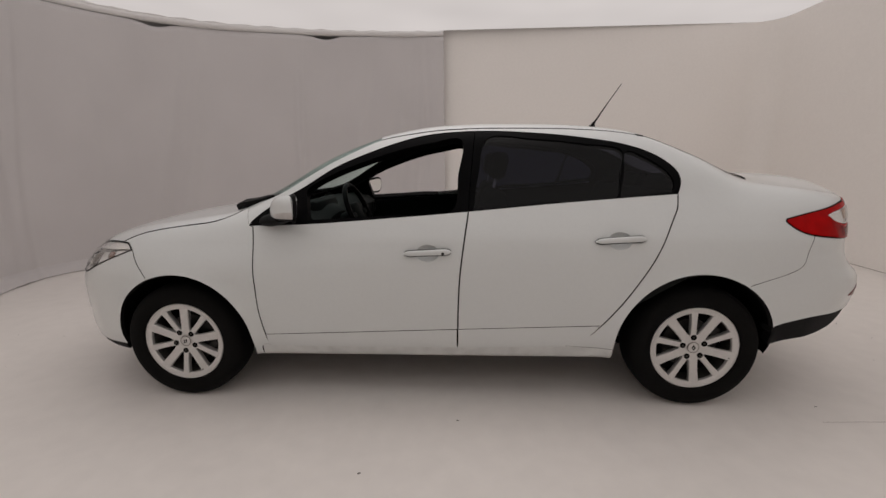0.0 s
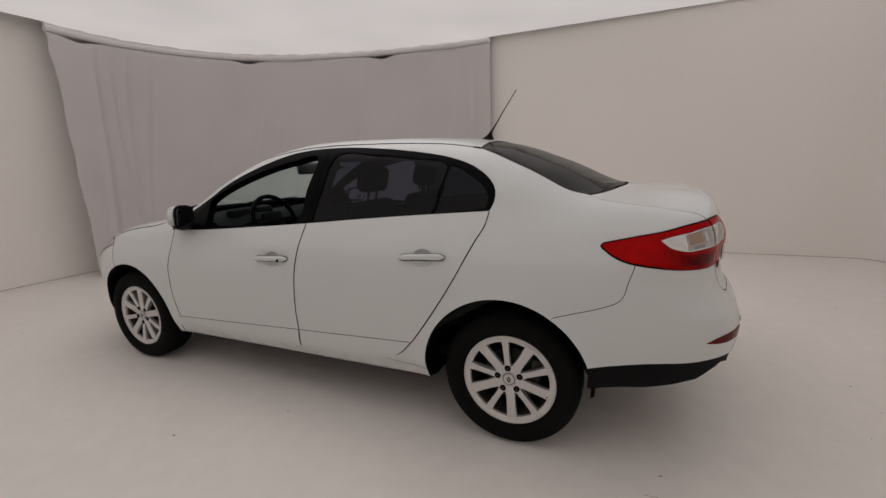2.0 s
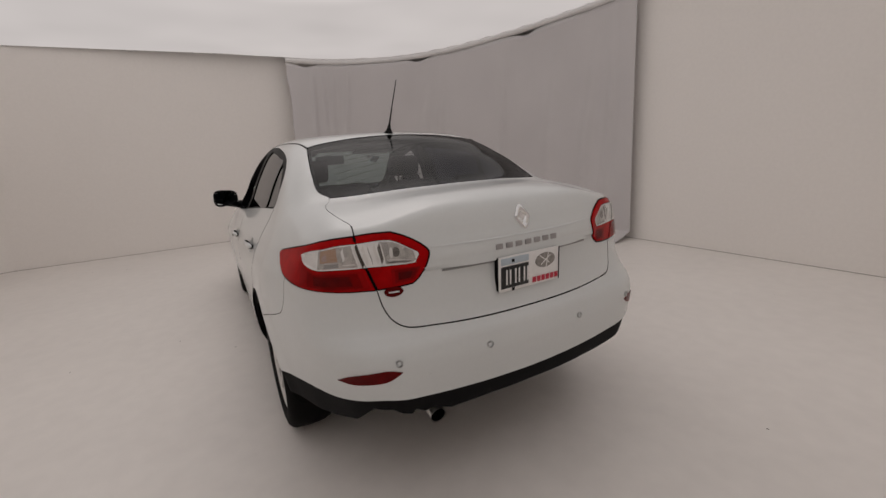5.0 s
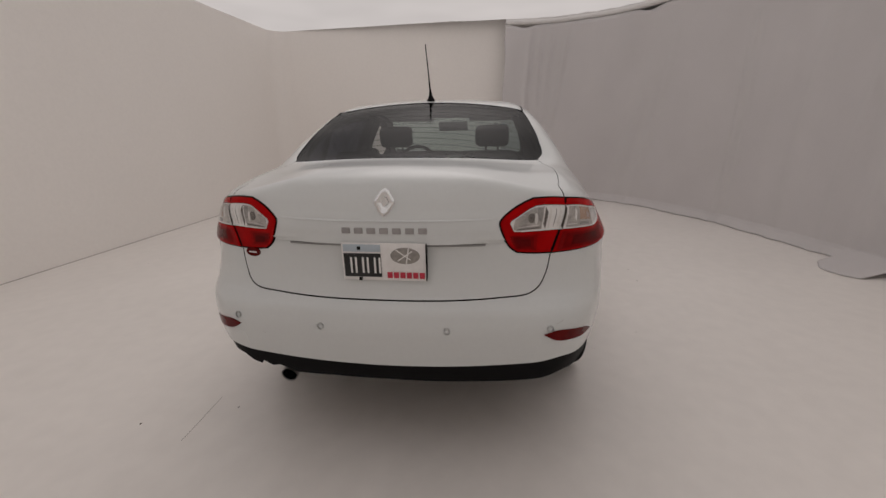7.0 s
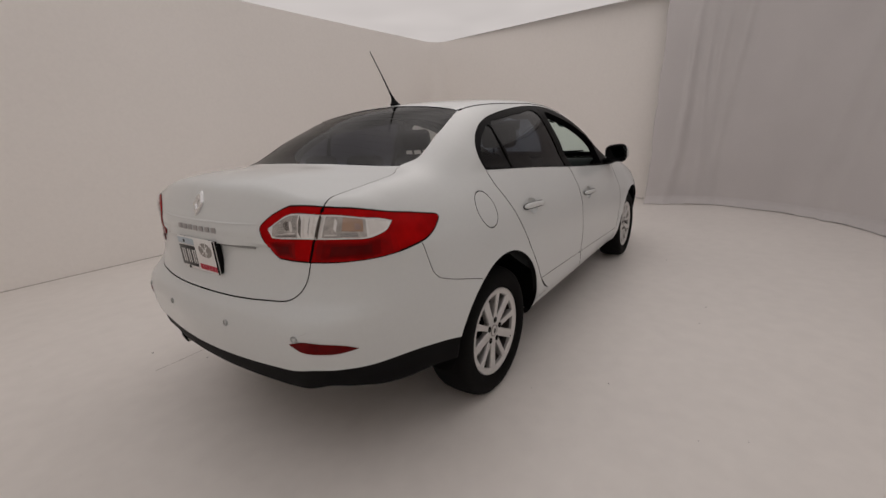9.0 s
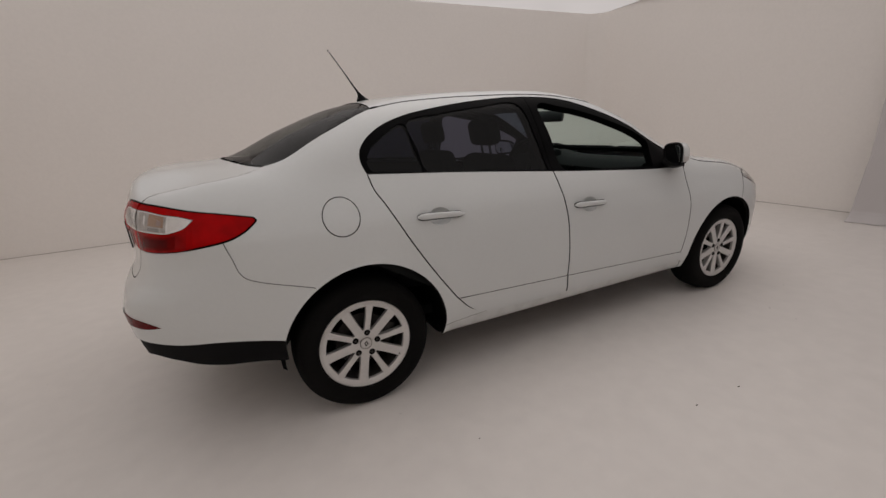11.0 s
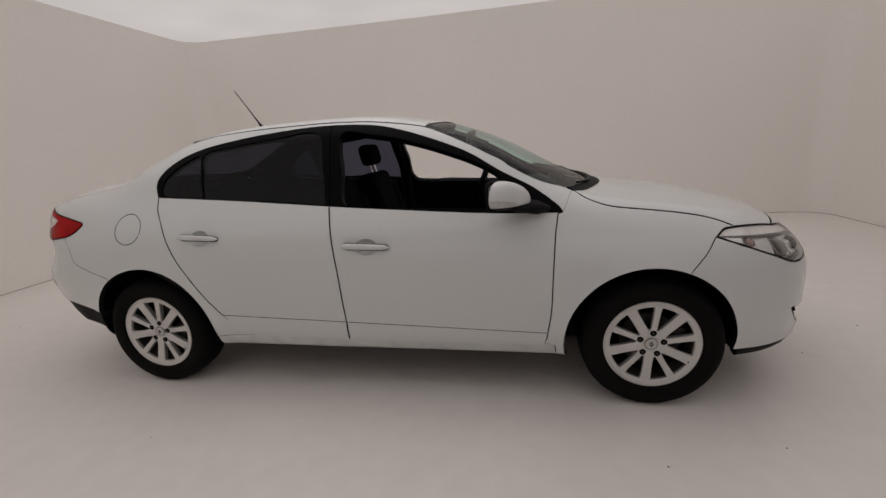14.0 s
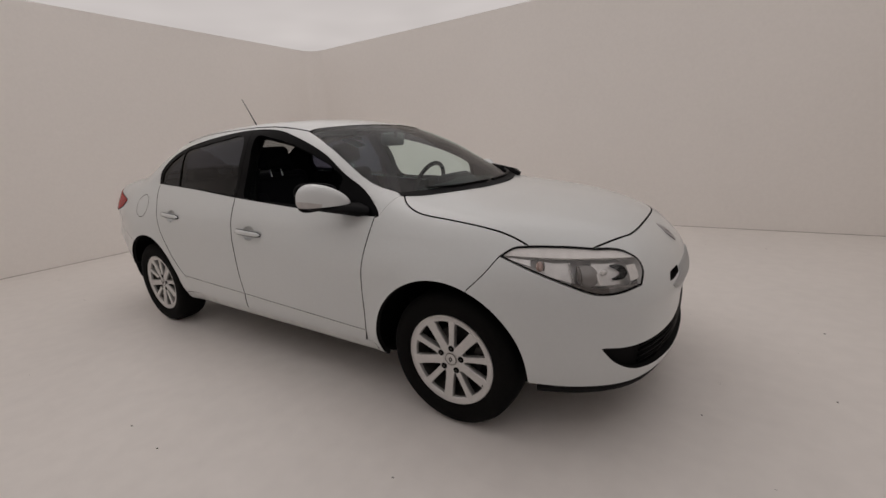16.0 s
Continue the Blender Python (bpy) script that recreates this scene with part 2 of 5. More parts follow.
def slope(p):
    """Unit normals of the skin."""
    e = 1e-3
    g = np.stack([body(p + np.array(v) * e) - body(p - np.array(v) * e) for v in ((1, 0, 0), (0, 1, 0), (0, 0, 1))], 1)
    return g / np.maximum(np.linalg.norm(g, axis=1, keepdims=True), 1e-9)


def meet(start, way):
    """Where rays from outside meet the skin."""
    start, way = np.atleast_2d(start).astype(float), np.atleast_2d(way).astype(float)
    t = np.zeros(len(start))
    for _ in range(80):
        t += np.clip(.7 * body(start + t[:, None] * way), -.2, .25)
    return start + t[:, None] * way


PIVOT_R, PIVOT_F, PIVOT_Z, ARC = 1.45, -1.25, .72, .8


class Shell:
    """Round the car: s runs along the left side and on round the tail (or, if front, round the nose) to the right side; v is the height angle."""
    def __init__(self, front=False):
        self.front = front

    def to(self, p):
        x, y = p[:, 0], p[:, 1]
        turn = PIVOT_F if self.front else PIVOT_R
        sg = -1 if self.front else 1
        past = (x - turn) * sg > 0
        theta = np.arctan2(np.maximum((x - turn) * sg, 0), -y)
        s = np.where(past, turn + sg * ARC * theta, np.where(y <= 0, x, turn + sg * (ARC * np.pi) - (x - turn)))
        r = np.where(past, np.hypot(x - turn, y), np.abs(y))
        other = PIVOT_R if self.front else PIVOT_F
        beyond = ((x - other) * sg < 0)
        th2 = np.arctan2(np.maximum(-(x - other) * sg, 0), -y)
        s = np.where(beyond & (y <= 0), other - sg * ARC * th2, s)
        r = np.where(beyond, np.hypot(x - other, y), r)
        return np.stack([s, np.arctan2(p[:, 2] - PIVOT_Z, r) * ARC], 1)

    def rays(self, uv):
        s, a = uv[:, 0], uv[:, 1] / ARC
        turn = PIVOT_F if self.front else PIVOT_R
        other = PIVOT_R if self.front else PIVOT_F
        sg = -1 if self.front else 1
        q = (s - turn) * sg / ARC
        theta = np.clip(q, 0, np.pi)
        q2 = np.clip((other - s) * sg / ARC, 0, np.pi)
        px = np.where(q > np.pi, turn - sg * (q - np.pi) * ARC, np.where(q > 0, turn, np.where(q2 > 0, other, s)))
        dx = np.where(q > 0, sg * np.sin(theta), -sg * np.sin(q2))
        dy = np.where(q > 0, -np.cos(theta), -np.cos(q2))
        out = np.stack([dx * np.cos(a), dy * np.cos(a), np.sin(a)], 1)
        foot = np.stack([px, 0 * px, 0 * px + PIVOT_Z], 1)
        return foot + 2.2 * out, -out


class Top:
    """From above: (x, y)."""
    def to(self, p):
        return p[:, :2].copy()

    def rays(self, uv):
        n = len(uv)
        return np.column_stack([uv, np.full(n, 2.2)]), np.tile([0, 0, -1.], (n, 1))


class Tail:
    """Round an axis across the boot: (angle, y)."""
    X, Z, R = 1.75, .82, .5

    def to(self, p):
        return np.stack([np.arctan2(p[:, 2] - self.Z, p[:, 0] - self.X) * self.R, p[:, 1]], 1)

    def rays(self, uv):
        a = uv[:, 0] / self.R
        out = np.stack([np.cos(a), 0 * a, np.sin(a)], 1)
        return np.stack([0 * a + self.X, uv[:, 1], 0 * a + self.Z], 1) + 1.5 * out, -out


def on_side(*xz):
    """Skin points of the left side from side-view (x, z) pairs."""
    q = np.array(xz, float)
    return meet(np.column_stack([q[:, 0], np.full(len(q), -1.6), q[:, 1]]), np.tile([0, 1., 0], (len(q), 1)))


def on_top(*xy):
    q = np.array(xy, float)
    return meet(np.column_stack([q, np.full(len(q), 2.2)]), np.tile([0, 0, -1.], (len(q), 1)))


def on_tail(*yz):
    q = np.array(yz, float)
    return meet(np.column_stack([np.full(len(q), 3.2), q]), np.tile([-1., 0, 0], (len(q), 1)))


def on_nose(*yz):
    q = np.array(yz, float)
    return meet(np.column_stack([np.full(len(q), -3.2), q]), np.tile([1., 0, 0], (len(q), 1)))


# ---- making meshes ----
def mesh_object(name, verts, faces, mat, normals=None, smooth=True, edge=None):
    me = bpy.data.meshes.new(name)
    me.from_pydata([tuple(map(float, v)) for v in verts], [], [tuple(map(int, f)) for f in faces])
    me.materials.append(mat)
    if edge is not None:
        me.materials.append(edge)
        me.polygons.foreach_set("material_index", [int(len(f) == 4) for f in faces])
    me.update()
    if smooth:
        me.shade_smooth()
    if normals is not None:
        me.normals_split_custom_set_from_vertices([tuple(map(float, n)) for n in normals])
    return new(name, me)


def part(name, bm, mat, parent, label="", smooth=True):
    """Links a bmesh as one mesh object under a thing or a part."""
    me = bpy.data.meshes.new(name)
    bm.to_mesh(me)
    bm.free()
    me.materials.append(mat)
    if smooth:
        me.shade_smooth()
        me.set_sharp_from_angle(angle=radians(35))
    return under(new(name, me), parent, label)


def under(ob, parent, label=""):
    ob.parent = parent
    return tagged(ob, label) if label else ob


def top_level(name, label, category, group="", kind=""):
    return tagged(new(name), label, category, group, kind)


def block(bm, size, at=(0, 0, 0), bevel=.01, turn=(0, 0, 0), seg=2):
    """A bevelled box added to bm."""
    made = bmesh.ops.create_cube(bm, size=1)["verts"]
    bmesh.ops.scale(bm, vec=size, verts=made)
    if bevel:
        es = list({e for v in made for e in v.link_edges})
        got = bmesh.ops.bevel(bm, geom=es, offset=min(bevel, min(size) * .45), segments=seg, affect="EDGES", profile=.5)
        made = list({v for f in got["faces"] for v in f.verts} | {v for v in made if v.is_valid})
    bmesh.ops.transform(bm, matrix=pose(*at, *turn), verts=made)
    return made


def spin(bm, profile, n=64, axis="y"):
    """A ring: (radius, along) pairs turned about the y axis."""
    rows = []
    for i in range(n):
        a = 2 * math.pi * i / n
        rows.append([bm.verts.new((r * math.cos(a), y, r * math.sin(a))) for r, y in profile])
    for i in range(n):
        a, b = rows[i], rows[(i + 1) % n]
        for j in range(len(profile) - 1):
            bm.faces.new((a[j], a[j + 1], b[j + 1], b[j]))
    return rows


def tube(bm, pts, radii, n=12, cap=True):
    """A tube along points; radii: one (a, b) pair or number a point."""
    pts = [Vector(p) for p in pts]
    rings = []
    for i, p in enumerate(pts):
        d = (pts[min(i + 1, len(pts) - 1)] - pts[max(i - 1, 0)]).normalized()
        up = Vector((0, 0, 1)) if abs(d.z) < .9 else Vector((1, 0, 0))
        u = d.cross(up).normalized()
        v = u.cross(d)
        r = radii[i] if isinstance(radii, (list, tuple)) else radii
        ra, rb = r if isinstance(r, (list, tuple)) else (r, r)
        rings.append([bm.verts.new(p + u * ra * math.cos(2 * math.pi * k / n) + v * rb * math.sin(2 * math.pi * k / n)) for k in range(n)])
    for a, b in zip(rings, rings[1:]):
        for k in range(n):
            bm.faces.new((a[k], a[(k + 1) % n], b[(k + 1) % n], b[k]))
    if cap:
        bm.faces.new(rings[0][::-1])
        bm.faces.new(rings[-1])
    return rings


def dense(pts, gap=.012, closed=False):
    """A smooth line (centripetal Catmull-Rom) through the points, evenly dense."""
    p = np.array(pts, float)
    if len(p) == 2:
        n = max(2, int(np.linalg.norm(p[1] - p[0]) / gap) + 1)
        return p[0] + (p[1] - p[0]) * np.linspace(0, 1, n)[:, None]
    q = np.vstack([p[-1:], p, p[:2]]) if closed else np.vstack([2 * p[0] - p[1], p, 2 * p[-1] - p[-2]])
    out = []
    for i in range(1, len(q) - 2):
        a, b, c, d = q[i - 1:i + 3]
        n = max(2, int(np.linalg.norm(c - b) / gap) + 1)
        t1 = np.linalg.norm(b - a) ** .5 + 1e-9
        t2 = t1 + np.linalg.norm(c - b) ** .5 + 1e-9
        t3 = t2 + np.linalg.norm(d - c) ** .5 + 1e-9
        t = np.linspace(t1, t2, n, endpoint=False)[:, None]
        a1, a2, a3 = a * (t1 - t) / t1 + b * t / t1, b * (t2 - t) / (t2 - t1) + c * (t - t1) / (t2 - t1), c * (t3 - t) / (t3 - t2) + d * (t - t2) / (t3 - t2)
        b1, b2 = a1 * (t2 - t) / t2 + a2 * t / t2, a2 * (t3 - t) / (t3 - t1) + a3 * (t - t1) / (t3 - t1)
        out.append(b1 * (t2 - t) / (t2 - t1) + b2 * (t - t1) / (t2 - t1))
    if not closed:
        out.append(q[-2:-1])
    return np.vstack(out)


def inside(q, poly):
    x, y = q[:, 0], q[:, 1]
    odd = np.zeros(len(q), bool)
    for (x0, y0), (x1, y1) in zip(poly, np.roll(poly, -1, 0)):
        if y0 != y1:
            odd ^= ((y0 > y) != (y1 > y)) & (x < (x1 - x0) * (y - y0) / (y1 - y0) + x0)
    return odd


def inset(poly, gaps):
    """The polygon drawn in by the gap of each of its points."""
    fore, back = np.roll(poly, -1, 0) - poly, poly - np.roll(poly, 1, 0)
    fore /= np.linalg.norm(fore, axis=1, keepdims=True) + 1e-12
    back /= np.linalg.norm(back, axis=1, keepdims=True) + 1e-12
    t = fore + back
    n = np.stack([-t[:, 1], t[:, 0]], 1)
    n /= np.linalg.norm(n, axis=1, keepdims=True) + 1e-9
    nxt = np.roll(poly, -1, 0)
    area = (poly[:, 0] * nxt[:, 1] - nxt[:, 0] * poly[:, 1]).sum()
    return poly + n * np.sign(area) * np.asarray(gaps)[:, None]


def panel(outline, lay, holes=(), grid=.022, gap=.003, lift=0., depth=.024, flip=False):
    """A piece of the car's skin within an outline of skin points, with edges turned in. outline: arrays of points, or (points, gap).
    Returns verts, faces, normals."""
    loops = []
    for n, segs in enumerate([outline, *holes]):
        pts, gaps = [], []
        for sgm in segs:
            p, g = sgm if isinstance(sgm, tuple) else (sgm, gap)
            uv = lay.to(np.asarray(p, float))
            pts.append(uv)
            gaps.append(np.full(len(uv), g))
        uv, g = np.vstack(pts), np.concatenate(gaps)
        keep = np.linalg.norm(uv - np.roll(uv, 1, 0), axis=1) > 1.5e-3
        uv, g = uv[keep], g[keep]
        loops.append(inset(uv, g if n == 0 else -g))
    outer = loops[0]
    lo, hi = outer.min(0), outer.max(0)
    gx, gy = np.meshgrid(np.arange(lo[0] + .3713 * grid, hi[0], grid), np.arange(lo[1] + .2917 * grid, hi[1], grid))
    gx = gx + np.where(np.arange(gx.shape[0]) % 2, grid / 2, 0)[:, None]
    q = np.column_stack([gx.ravel(), gy.ravel()])
    ok = inside(q, outer)
    for h in loops[1:]:
        ok &= ~inside(q, h)
    q = q[ok]
    rim = np.vstack(loops)
    if len(q):
        near = np.concatenate([np.sqrt(((c[:, None] - rim[None]) ** 2).sum(-1).min(1)) for c in np.array_split(q, max(1, len(q) // 800))])
        q = q[near > grid * .45]
    edges, base = [], 0
    for lp in loops:
        edges += [(base + i, base + (i + 1) % len(lp)) for i in range(len(lp))]
        base += len(lp)
    from mathutils import geometry
    co, _, tri, *_ = geometry.delaunay_2d_cdt([Vector(v) for v in np.vstack([rim, q])], edges, [], 0, 1e-7)
    uv, tri = np.array([tuple(v) for v in co]), np.array([f for f in tri if len(f) == 3])
    mid = uv[tri].mean(1)
    ok = inside(mid, outer)
    for h in loops[1:]:
        ok &= ~inside(mid, h)
    tri = tri[ok]
    p = meet(*lay.rays(uv))
    nrm = slope(p)
    up = lift(p) if callable(lift) else np.full(len(p), lift)
    p = p + nrm * up[:, None]
    face = np.cross(p[tri[:, 1]] - p[tri[:, 0]], p[tri[:, 2]] - p[tri[:, 0]])
    wrong = (face * nrm[tri[:, 0]]).sum(1) < 0
    tri[wrong] = tri[wrong][:, ::-1]
    verts, faces, normals = list(p), [list(t) for t in tri], list(nrm)
    if depth:
        count = {}
        for a, b, c in tri:
            for e in ((a, b), (b, c), (c, a)):
                count[e] = 1
        twin = {}
        for (a, b) in [e for e in count if (e[1], e[0]) not in count]:
            d = np.cross(p[b] - p[a], nrm[a])
            d /= np.linalg.norm(d) + 1e-9
            k = len(verts)
            verts += [p[a], p[b], p[b] - nrm[b] * depth, p[a] - nrm[a] * depth]
            normals += [d] * 4
            faces.append([k + 1, k, k + 3, k + 2])
    verts, normals = np.array(verts), np.array(normals)
    if flip:
        faces, normals = [f[::-1] for f in faces], -normals
    return verts, faces, normals


def both(name, data, mat, parents, label=""):
    """The left piece and its mirror image on the right, under the two parents."""
    v, f, n = data
    # Painted pieces get black edges, the shade of the gaps put into colour.
    seal = SEAL_AND_GAP if mat in (PAINT, SCUFFED) else None
    made = [under(mesh_object(name, v, f, mat, n, edge=seal), parents[0], label)]
    m = np.array([1, -1, 1])
    made.append(under(mesh_object(name, v * m, [g[::-1] for g in f], mat, n * m, edge=seal), parents[1], label))
    return made


def mirrored(p):
    return (np.asarray(p) * np.array([1, -1, 1]))[::-1]


# ---- the room: a white photo studio ----
X0, X1, Y0, Y1 = -5.02, 4.72, -4.02, 4.03


def rail_height(x, y):
    """The stretched ceiling hangs lower towards the curtain's corner."""
    u, v = (x - X0) / (X1 - X0), (y - Y0) / (Y1 - Y0)
    return 3.19 * (1 - u) * (1 - v) + 3.16 * u * (1 - v) + 3.18 * u * v + 3.06 * (1 - u) * v


CURTAIN = dense([(-4.82, .57), (-4.80, 1.20), (-4.60, 1.82), (-4.2, 2.45), (-3.55, 2.98), (-2.8, 3.34), (-1.8, 3.66), (-.9, 3.84), (-.17, 3.93)], .03)


def ceiling_height(x, y):
    """Along the curtain the cloth is drawn up over the rail."""
    near = float(np.sqrt(((CURTAIN[::4] - (x, y)) ** 2).sum(1).min()))
    return rail_height(x, y) + .085 * max(0, 1 - near / .3)


def rounded_box(r=.32, n=10):
    out = []
    for cx, cy, a0 in ((X1 - r, Y0 + r, -90), (X1 - r, Y1 - r, 0), (X0 + r, Y1 - r, 90), (X0 + r, Y0 + r, 180)):
        out += [(cx + r * math.cos(radians(a0 + 90 * i / n)), cy + r * math.sin(radians(a0 + 90 * i / n))) for i in range(n + 1)]
    return out


def build_room():
    # floor
    bm = bmesh.new()
    block(bm, (X1 - X0 + .4, Y1 - Y0 + .4, .2), ((X0 + X1) / 2, (Y0 + Y1) / 2, -.1), 0)
    fl = new("floor", bpy.data.meshes.new("floor"))
    bm.to_mesh(fl.data)
    bm.free()
    fl.data.materials.append(FLOOR)
    tagged(fl, "smooth white painted studio floor, faintly scuffed and reflective", "floor", kind="structure")
    # walls with rounded inner corners
    ring = rounded_box()
    names = ("wall_rear", "wall_right", "wall_front", "wall_left")
    k = len(ring) // 4
    for i, name in enumerate(names):
        inner = [ring[(i * k + k // 2 + j) % len(ring)] for j in range(k + 1)]
        bm = bmesh.new()
        cx, cy = (X0 + X1) / 2, (Y0 + Y1) / 2
        rows = []
        for x, y in inner:
            ox, oy = x + .12 * np.sign(x - cx), y + .12 * np.sign(y - cy)
            rows.append([bm.verts.new((a, b, z)) for a, b, z in ((x, y, 0), (x, y, 3.5), (ox, oy, 3.5), (ox, oy, 0))])
        for a, b in zip(rows, rows[1:]):
            for j in range(4):
                bm.faces.new((a[j], b[j], b[(j + 1) % 4], a[(j + 1) % 4]))
        bm.faces.new(rows[0])
        bm.faces.new(rows[-1][::-1])
        bmesh.ops.recalc_face_normals(bm, faces=bm.faces)
        me = bpy.data.meshes.new(name)
        bm.to_mesh(me)
        bm.free()
        me.materials.append(WALL)
        me.shade_smooth()
        me.set_sharp_from_angle(angle=radians(30))
        tagged(new(name, me), "plain white painted studio wall with rounded corners", "wall", kind="structure")
    # thin dark joint where wall and floor meet
    bm = bmesh.new()
    rows = []
    for x, y in ring:
        d = Vector((x - (X0 + X1) / 2, y - (Y0 + Y1) / 2, 0)).normalized() * .012
        rows.append([bm.verts.new(v) for v in ((x - d.x, y - d.y, .0015), (x, y, .006))])
    for a, b in zip(rows, rows[1:] + rows[:1]):
        bm.faces.new((a[0], b[0], b[1], a[1]))
    bmesh.ops.recalc_face_normals(bm, faces=bm.faces)
    me = bpy.data.meshes.new("trim")
    bm.to_mesh(me)
    bm.free()
    me.materials.append(JOINT)
    tagged(new("trim", me), "thin greyish joint along the foot of the walls", "trim", kind="structure")
    # ceiling: backlit cloth, cut off along the curtain
    edge = [p for p in ring if not (p[0] < -4.5 and p[1] > 3) and not (p[0] < -4.95 and p[1] > .5)]
    at = max(range(len(edge)), key=lambda i: edge[i][1] * 10 - edge[i][0])
    outline = edge[:at + 1] + [tuple(p) for p in CURTAIN[::-3]] + edge[at + 1:]
    from mathutils import geometry
    n = len(outline)
    q = [(x, y) for x in np.arange(X0, X1, .45) for y in np.arange(Y0, Y1, .45)]
    q = [p for p, ok in zip(q, inside(np.array(q), np.array(outline))) if ok]
    co, _, tri, *_ = geometry.delaunay_2d_cdt([Vector(p) for p in outline + q], [(i, (i + 1) % n) for i in range(n)], [], 1, 1e-6)
    vs = [(v.x, v.y, ceiling_height(v.x, v.y) - .03 * math.sin(max(0, min(1, (v.x - X0) / (X1 - X0))) * math.pi)) for v in co]
    faces = [tuple(f) for f in tri]
    ce = mesh_object("ceiling", vs, [f[::-1] for f in faces], LIGHT_CLOTH)
    tagged(ce, "backlit white stretched cloth ceiling, set brighter in its unseen middle", "ceiling", kind="structure")
    # lid over all
    bm = bmesh.new()
    block(bm, (X1 - X0 + .4, Y1 - Y0 + .4, .1), ((X0 + X1) / 2, (Y0 + Y1) / 2, 3.56), 0)
    me = bpy.data.meshes.new("roof_slab")
    bm.to_mesh(me)
    bm.free()
    me.materials.append(DARK_ROOM)
    tagged(new("roof_slab", me), "dark slab above the stretched ceiling", "ceiling", kind="structure")


def build_curtain():
    thing = top_level("curtain", "grey cloth backdrop curtain hanging in a shallow curve from a rail", "curtain")
    s = np.concatenate([[0], np.cumsum(np.linalg.norm(np.diff(CURTAIN, axis=0), axis=1))])
    n, rows = 520, 48
    u = np.linspace(0, s[-1], n)
    x, y = np.interp(u, s, CURTAIN[:, 0]), np.interp(u, s, CURTAIN[:, 1])
    tx, ty = np.gradient(x), np.gradient(y)
    ln = np.hypot(tx, ty)
    nx, ny = -ty / ln, tx / ln
    verts, faces = [], []
    place = lambda a: float(np.interp(a, CURTAIN[:, 0], s))
    # soft slanting folds: place at the top, at the foot, depth, width
    folds = [(.50, .22, .030, .055), (.66, .58, .022, .05), (.82, .68, .020, .06), (1.08, .80, .020, .05), (2.75, 2.15, .030, .09), (3.05, 2.45, .020, .07), (1.75, 1.55, .012, .09),
             (place(-2.2), place(-2.5), .026, .05), (place(-1.75), place(-1.95), .012, .10), (place(-1.35), place(-1.55), .022, .08), (place(-.75), place(-1.0), .022, .07), (place(-.5), place(-.62), .018, .05)]
    heights = [.0, .012, .028, .05, .072, .09, .104, .112, .12, .135] + list(np.linspace(.17, 1, rows - 9) ** 1.0 * 3.0)
    for j in range(rows + 1):
        v = heights[j] / 3.0
        for i in range(n):
            top = rail_height(x[i], y[i]) - .04
            # the cloth droops between its clips
            top -= .05 * max(0, math.sin(u[i] * 2.9 + .6)) ** 8
            z = .004 + (heights[j] if heights[j] < .16 else (top - .004) * v)
            low = (1 - v) ** 1.5
            w = .02
            for k, (above_, foot_, deep, wide) in enumerate(folds):
                d = (u[i] - (foot_ + (above_ - foot_) * v + .04 * math.sin(5 * v + k))) / (wide * (1.25 - .4 * v))
                fade = min(1, (1.02 - v) * 2.2) if k > 3 else min(1, (1.02 - v) * 6)
                w += deep * fade * (math.exp(-d * d) - .45 * math.exp(-(d - 1.5) ** 2))
            w += .030 * noise.noise((u[i] * 1.1, v * .8, 3.)) + .010 * noise.noise((u[i] * 3.1, v * 1.6, 8.)) * (.3 + .7 * low)
            # the hem spreads out over the floor, most of all in a lappet at one end
            sweep = max(0, 1 - z / .118)
            reach = .10 + .06 * noise.noise((u[i] * 1.3, 5., 0)) + .02 * noise.noise((u[i] * 5, 2., 0)) + .40 * max(0, 1 - ((u[i] - s[-1] + .22) / .34) ** 2) ** .5
            w += .30 * (1 - v) * max(0, 1 - u[i] / .9) ** 1.3
            w += reach * sweep ** 1.2 + (.007 if .095 < z < .112 else 0)
            if z < .1:
                z += (.004 + .016 * max(0, noise.noise((u[i] * 4., 1., 6.)))) * sweep
            slip = (-.08 * (1 - v) + .035 * noise.noise((v * 6, 2.2, 0)) + .012 * noise.noise((v * 19, 5.2, 0))) * max(0, 1 - u[i] / .7)
            verts.append((max(-4.99, x[i] - nx[i] * w + tx[i] / ln[i] * slip), y[i] - ny[i] * w + ty[i] / ln[i] * slip, z))
    for j in range(rows):
        for i in range(n - 1):
            a = j * n + i
            faces.append((a, a + 1, a + n + 1, a + n))
    ob = mesh_object("cloth", verts, faces, CLOTH)
    so = ob.modifiers.new("thick", "SOLIDIFY")
    so.thickness = .004
    under(ob, thing, "grey cloth with slanting folds and a loose hem")
    bm = bmesh.new()
    tube(bm, [(a, b, rail_height(a, b) + .005) for a, b in CURTAIN[::4]], .042, 12)
    part("rail", bm, RAIL, thing, "white round curtain rail")
    bm = bmesh.new()
    rows = []
    for i in range(0, n, 4):
        t_ = rail_height(x[i], y[i])
        rows.append([bm.verts.new((x[i] + nx[i] * o, y[i] + ny[i] * o, t_ + h)) for o, h in ((.0, .02), (-.012, .055), (-.004, .10), (.02, .12), (.03, .02))])
    for a, b in zip(rows, rows[1:]):
        for j in range(4):
            bm.faces.new((a[j], a[j + 1], b[j + 1], b[j]))
    bmesh.ops.recalc_face_normals(bm, faces=bm.faces)
    part("pelmet", bm, RAIL, thing, "white cloth pelmet above the rail")
    return thing


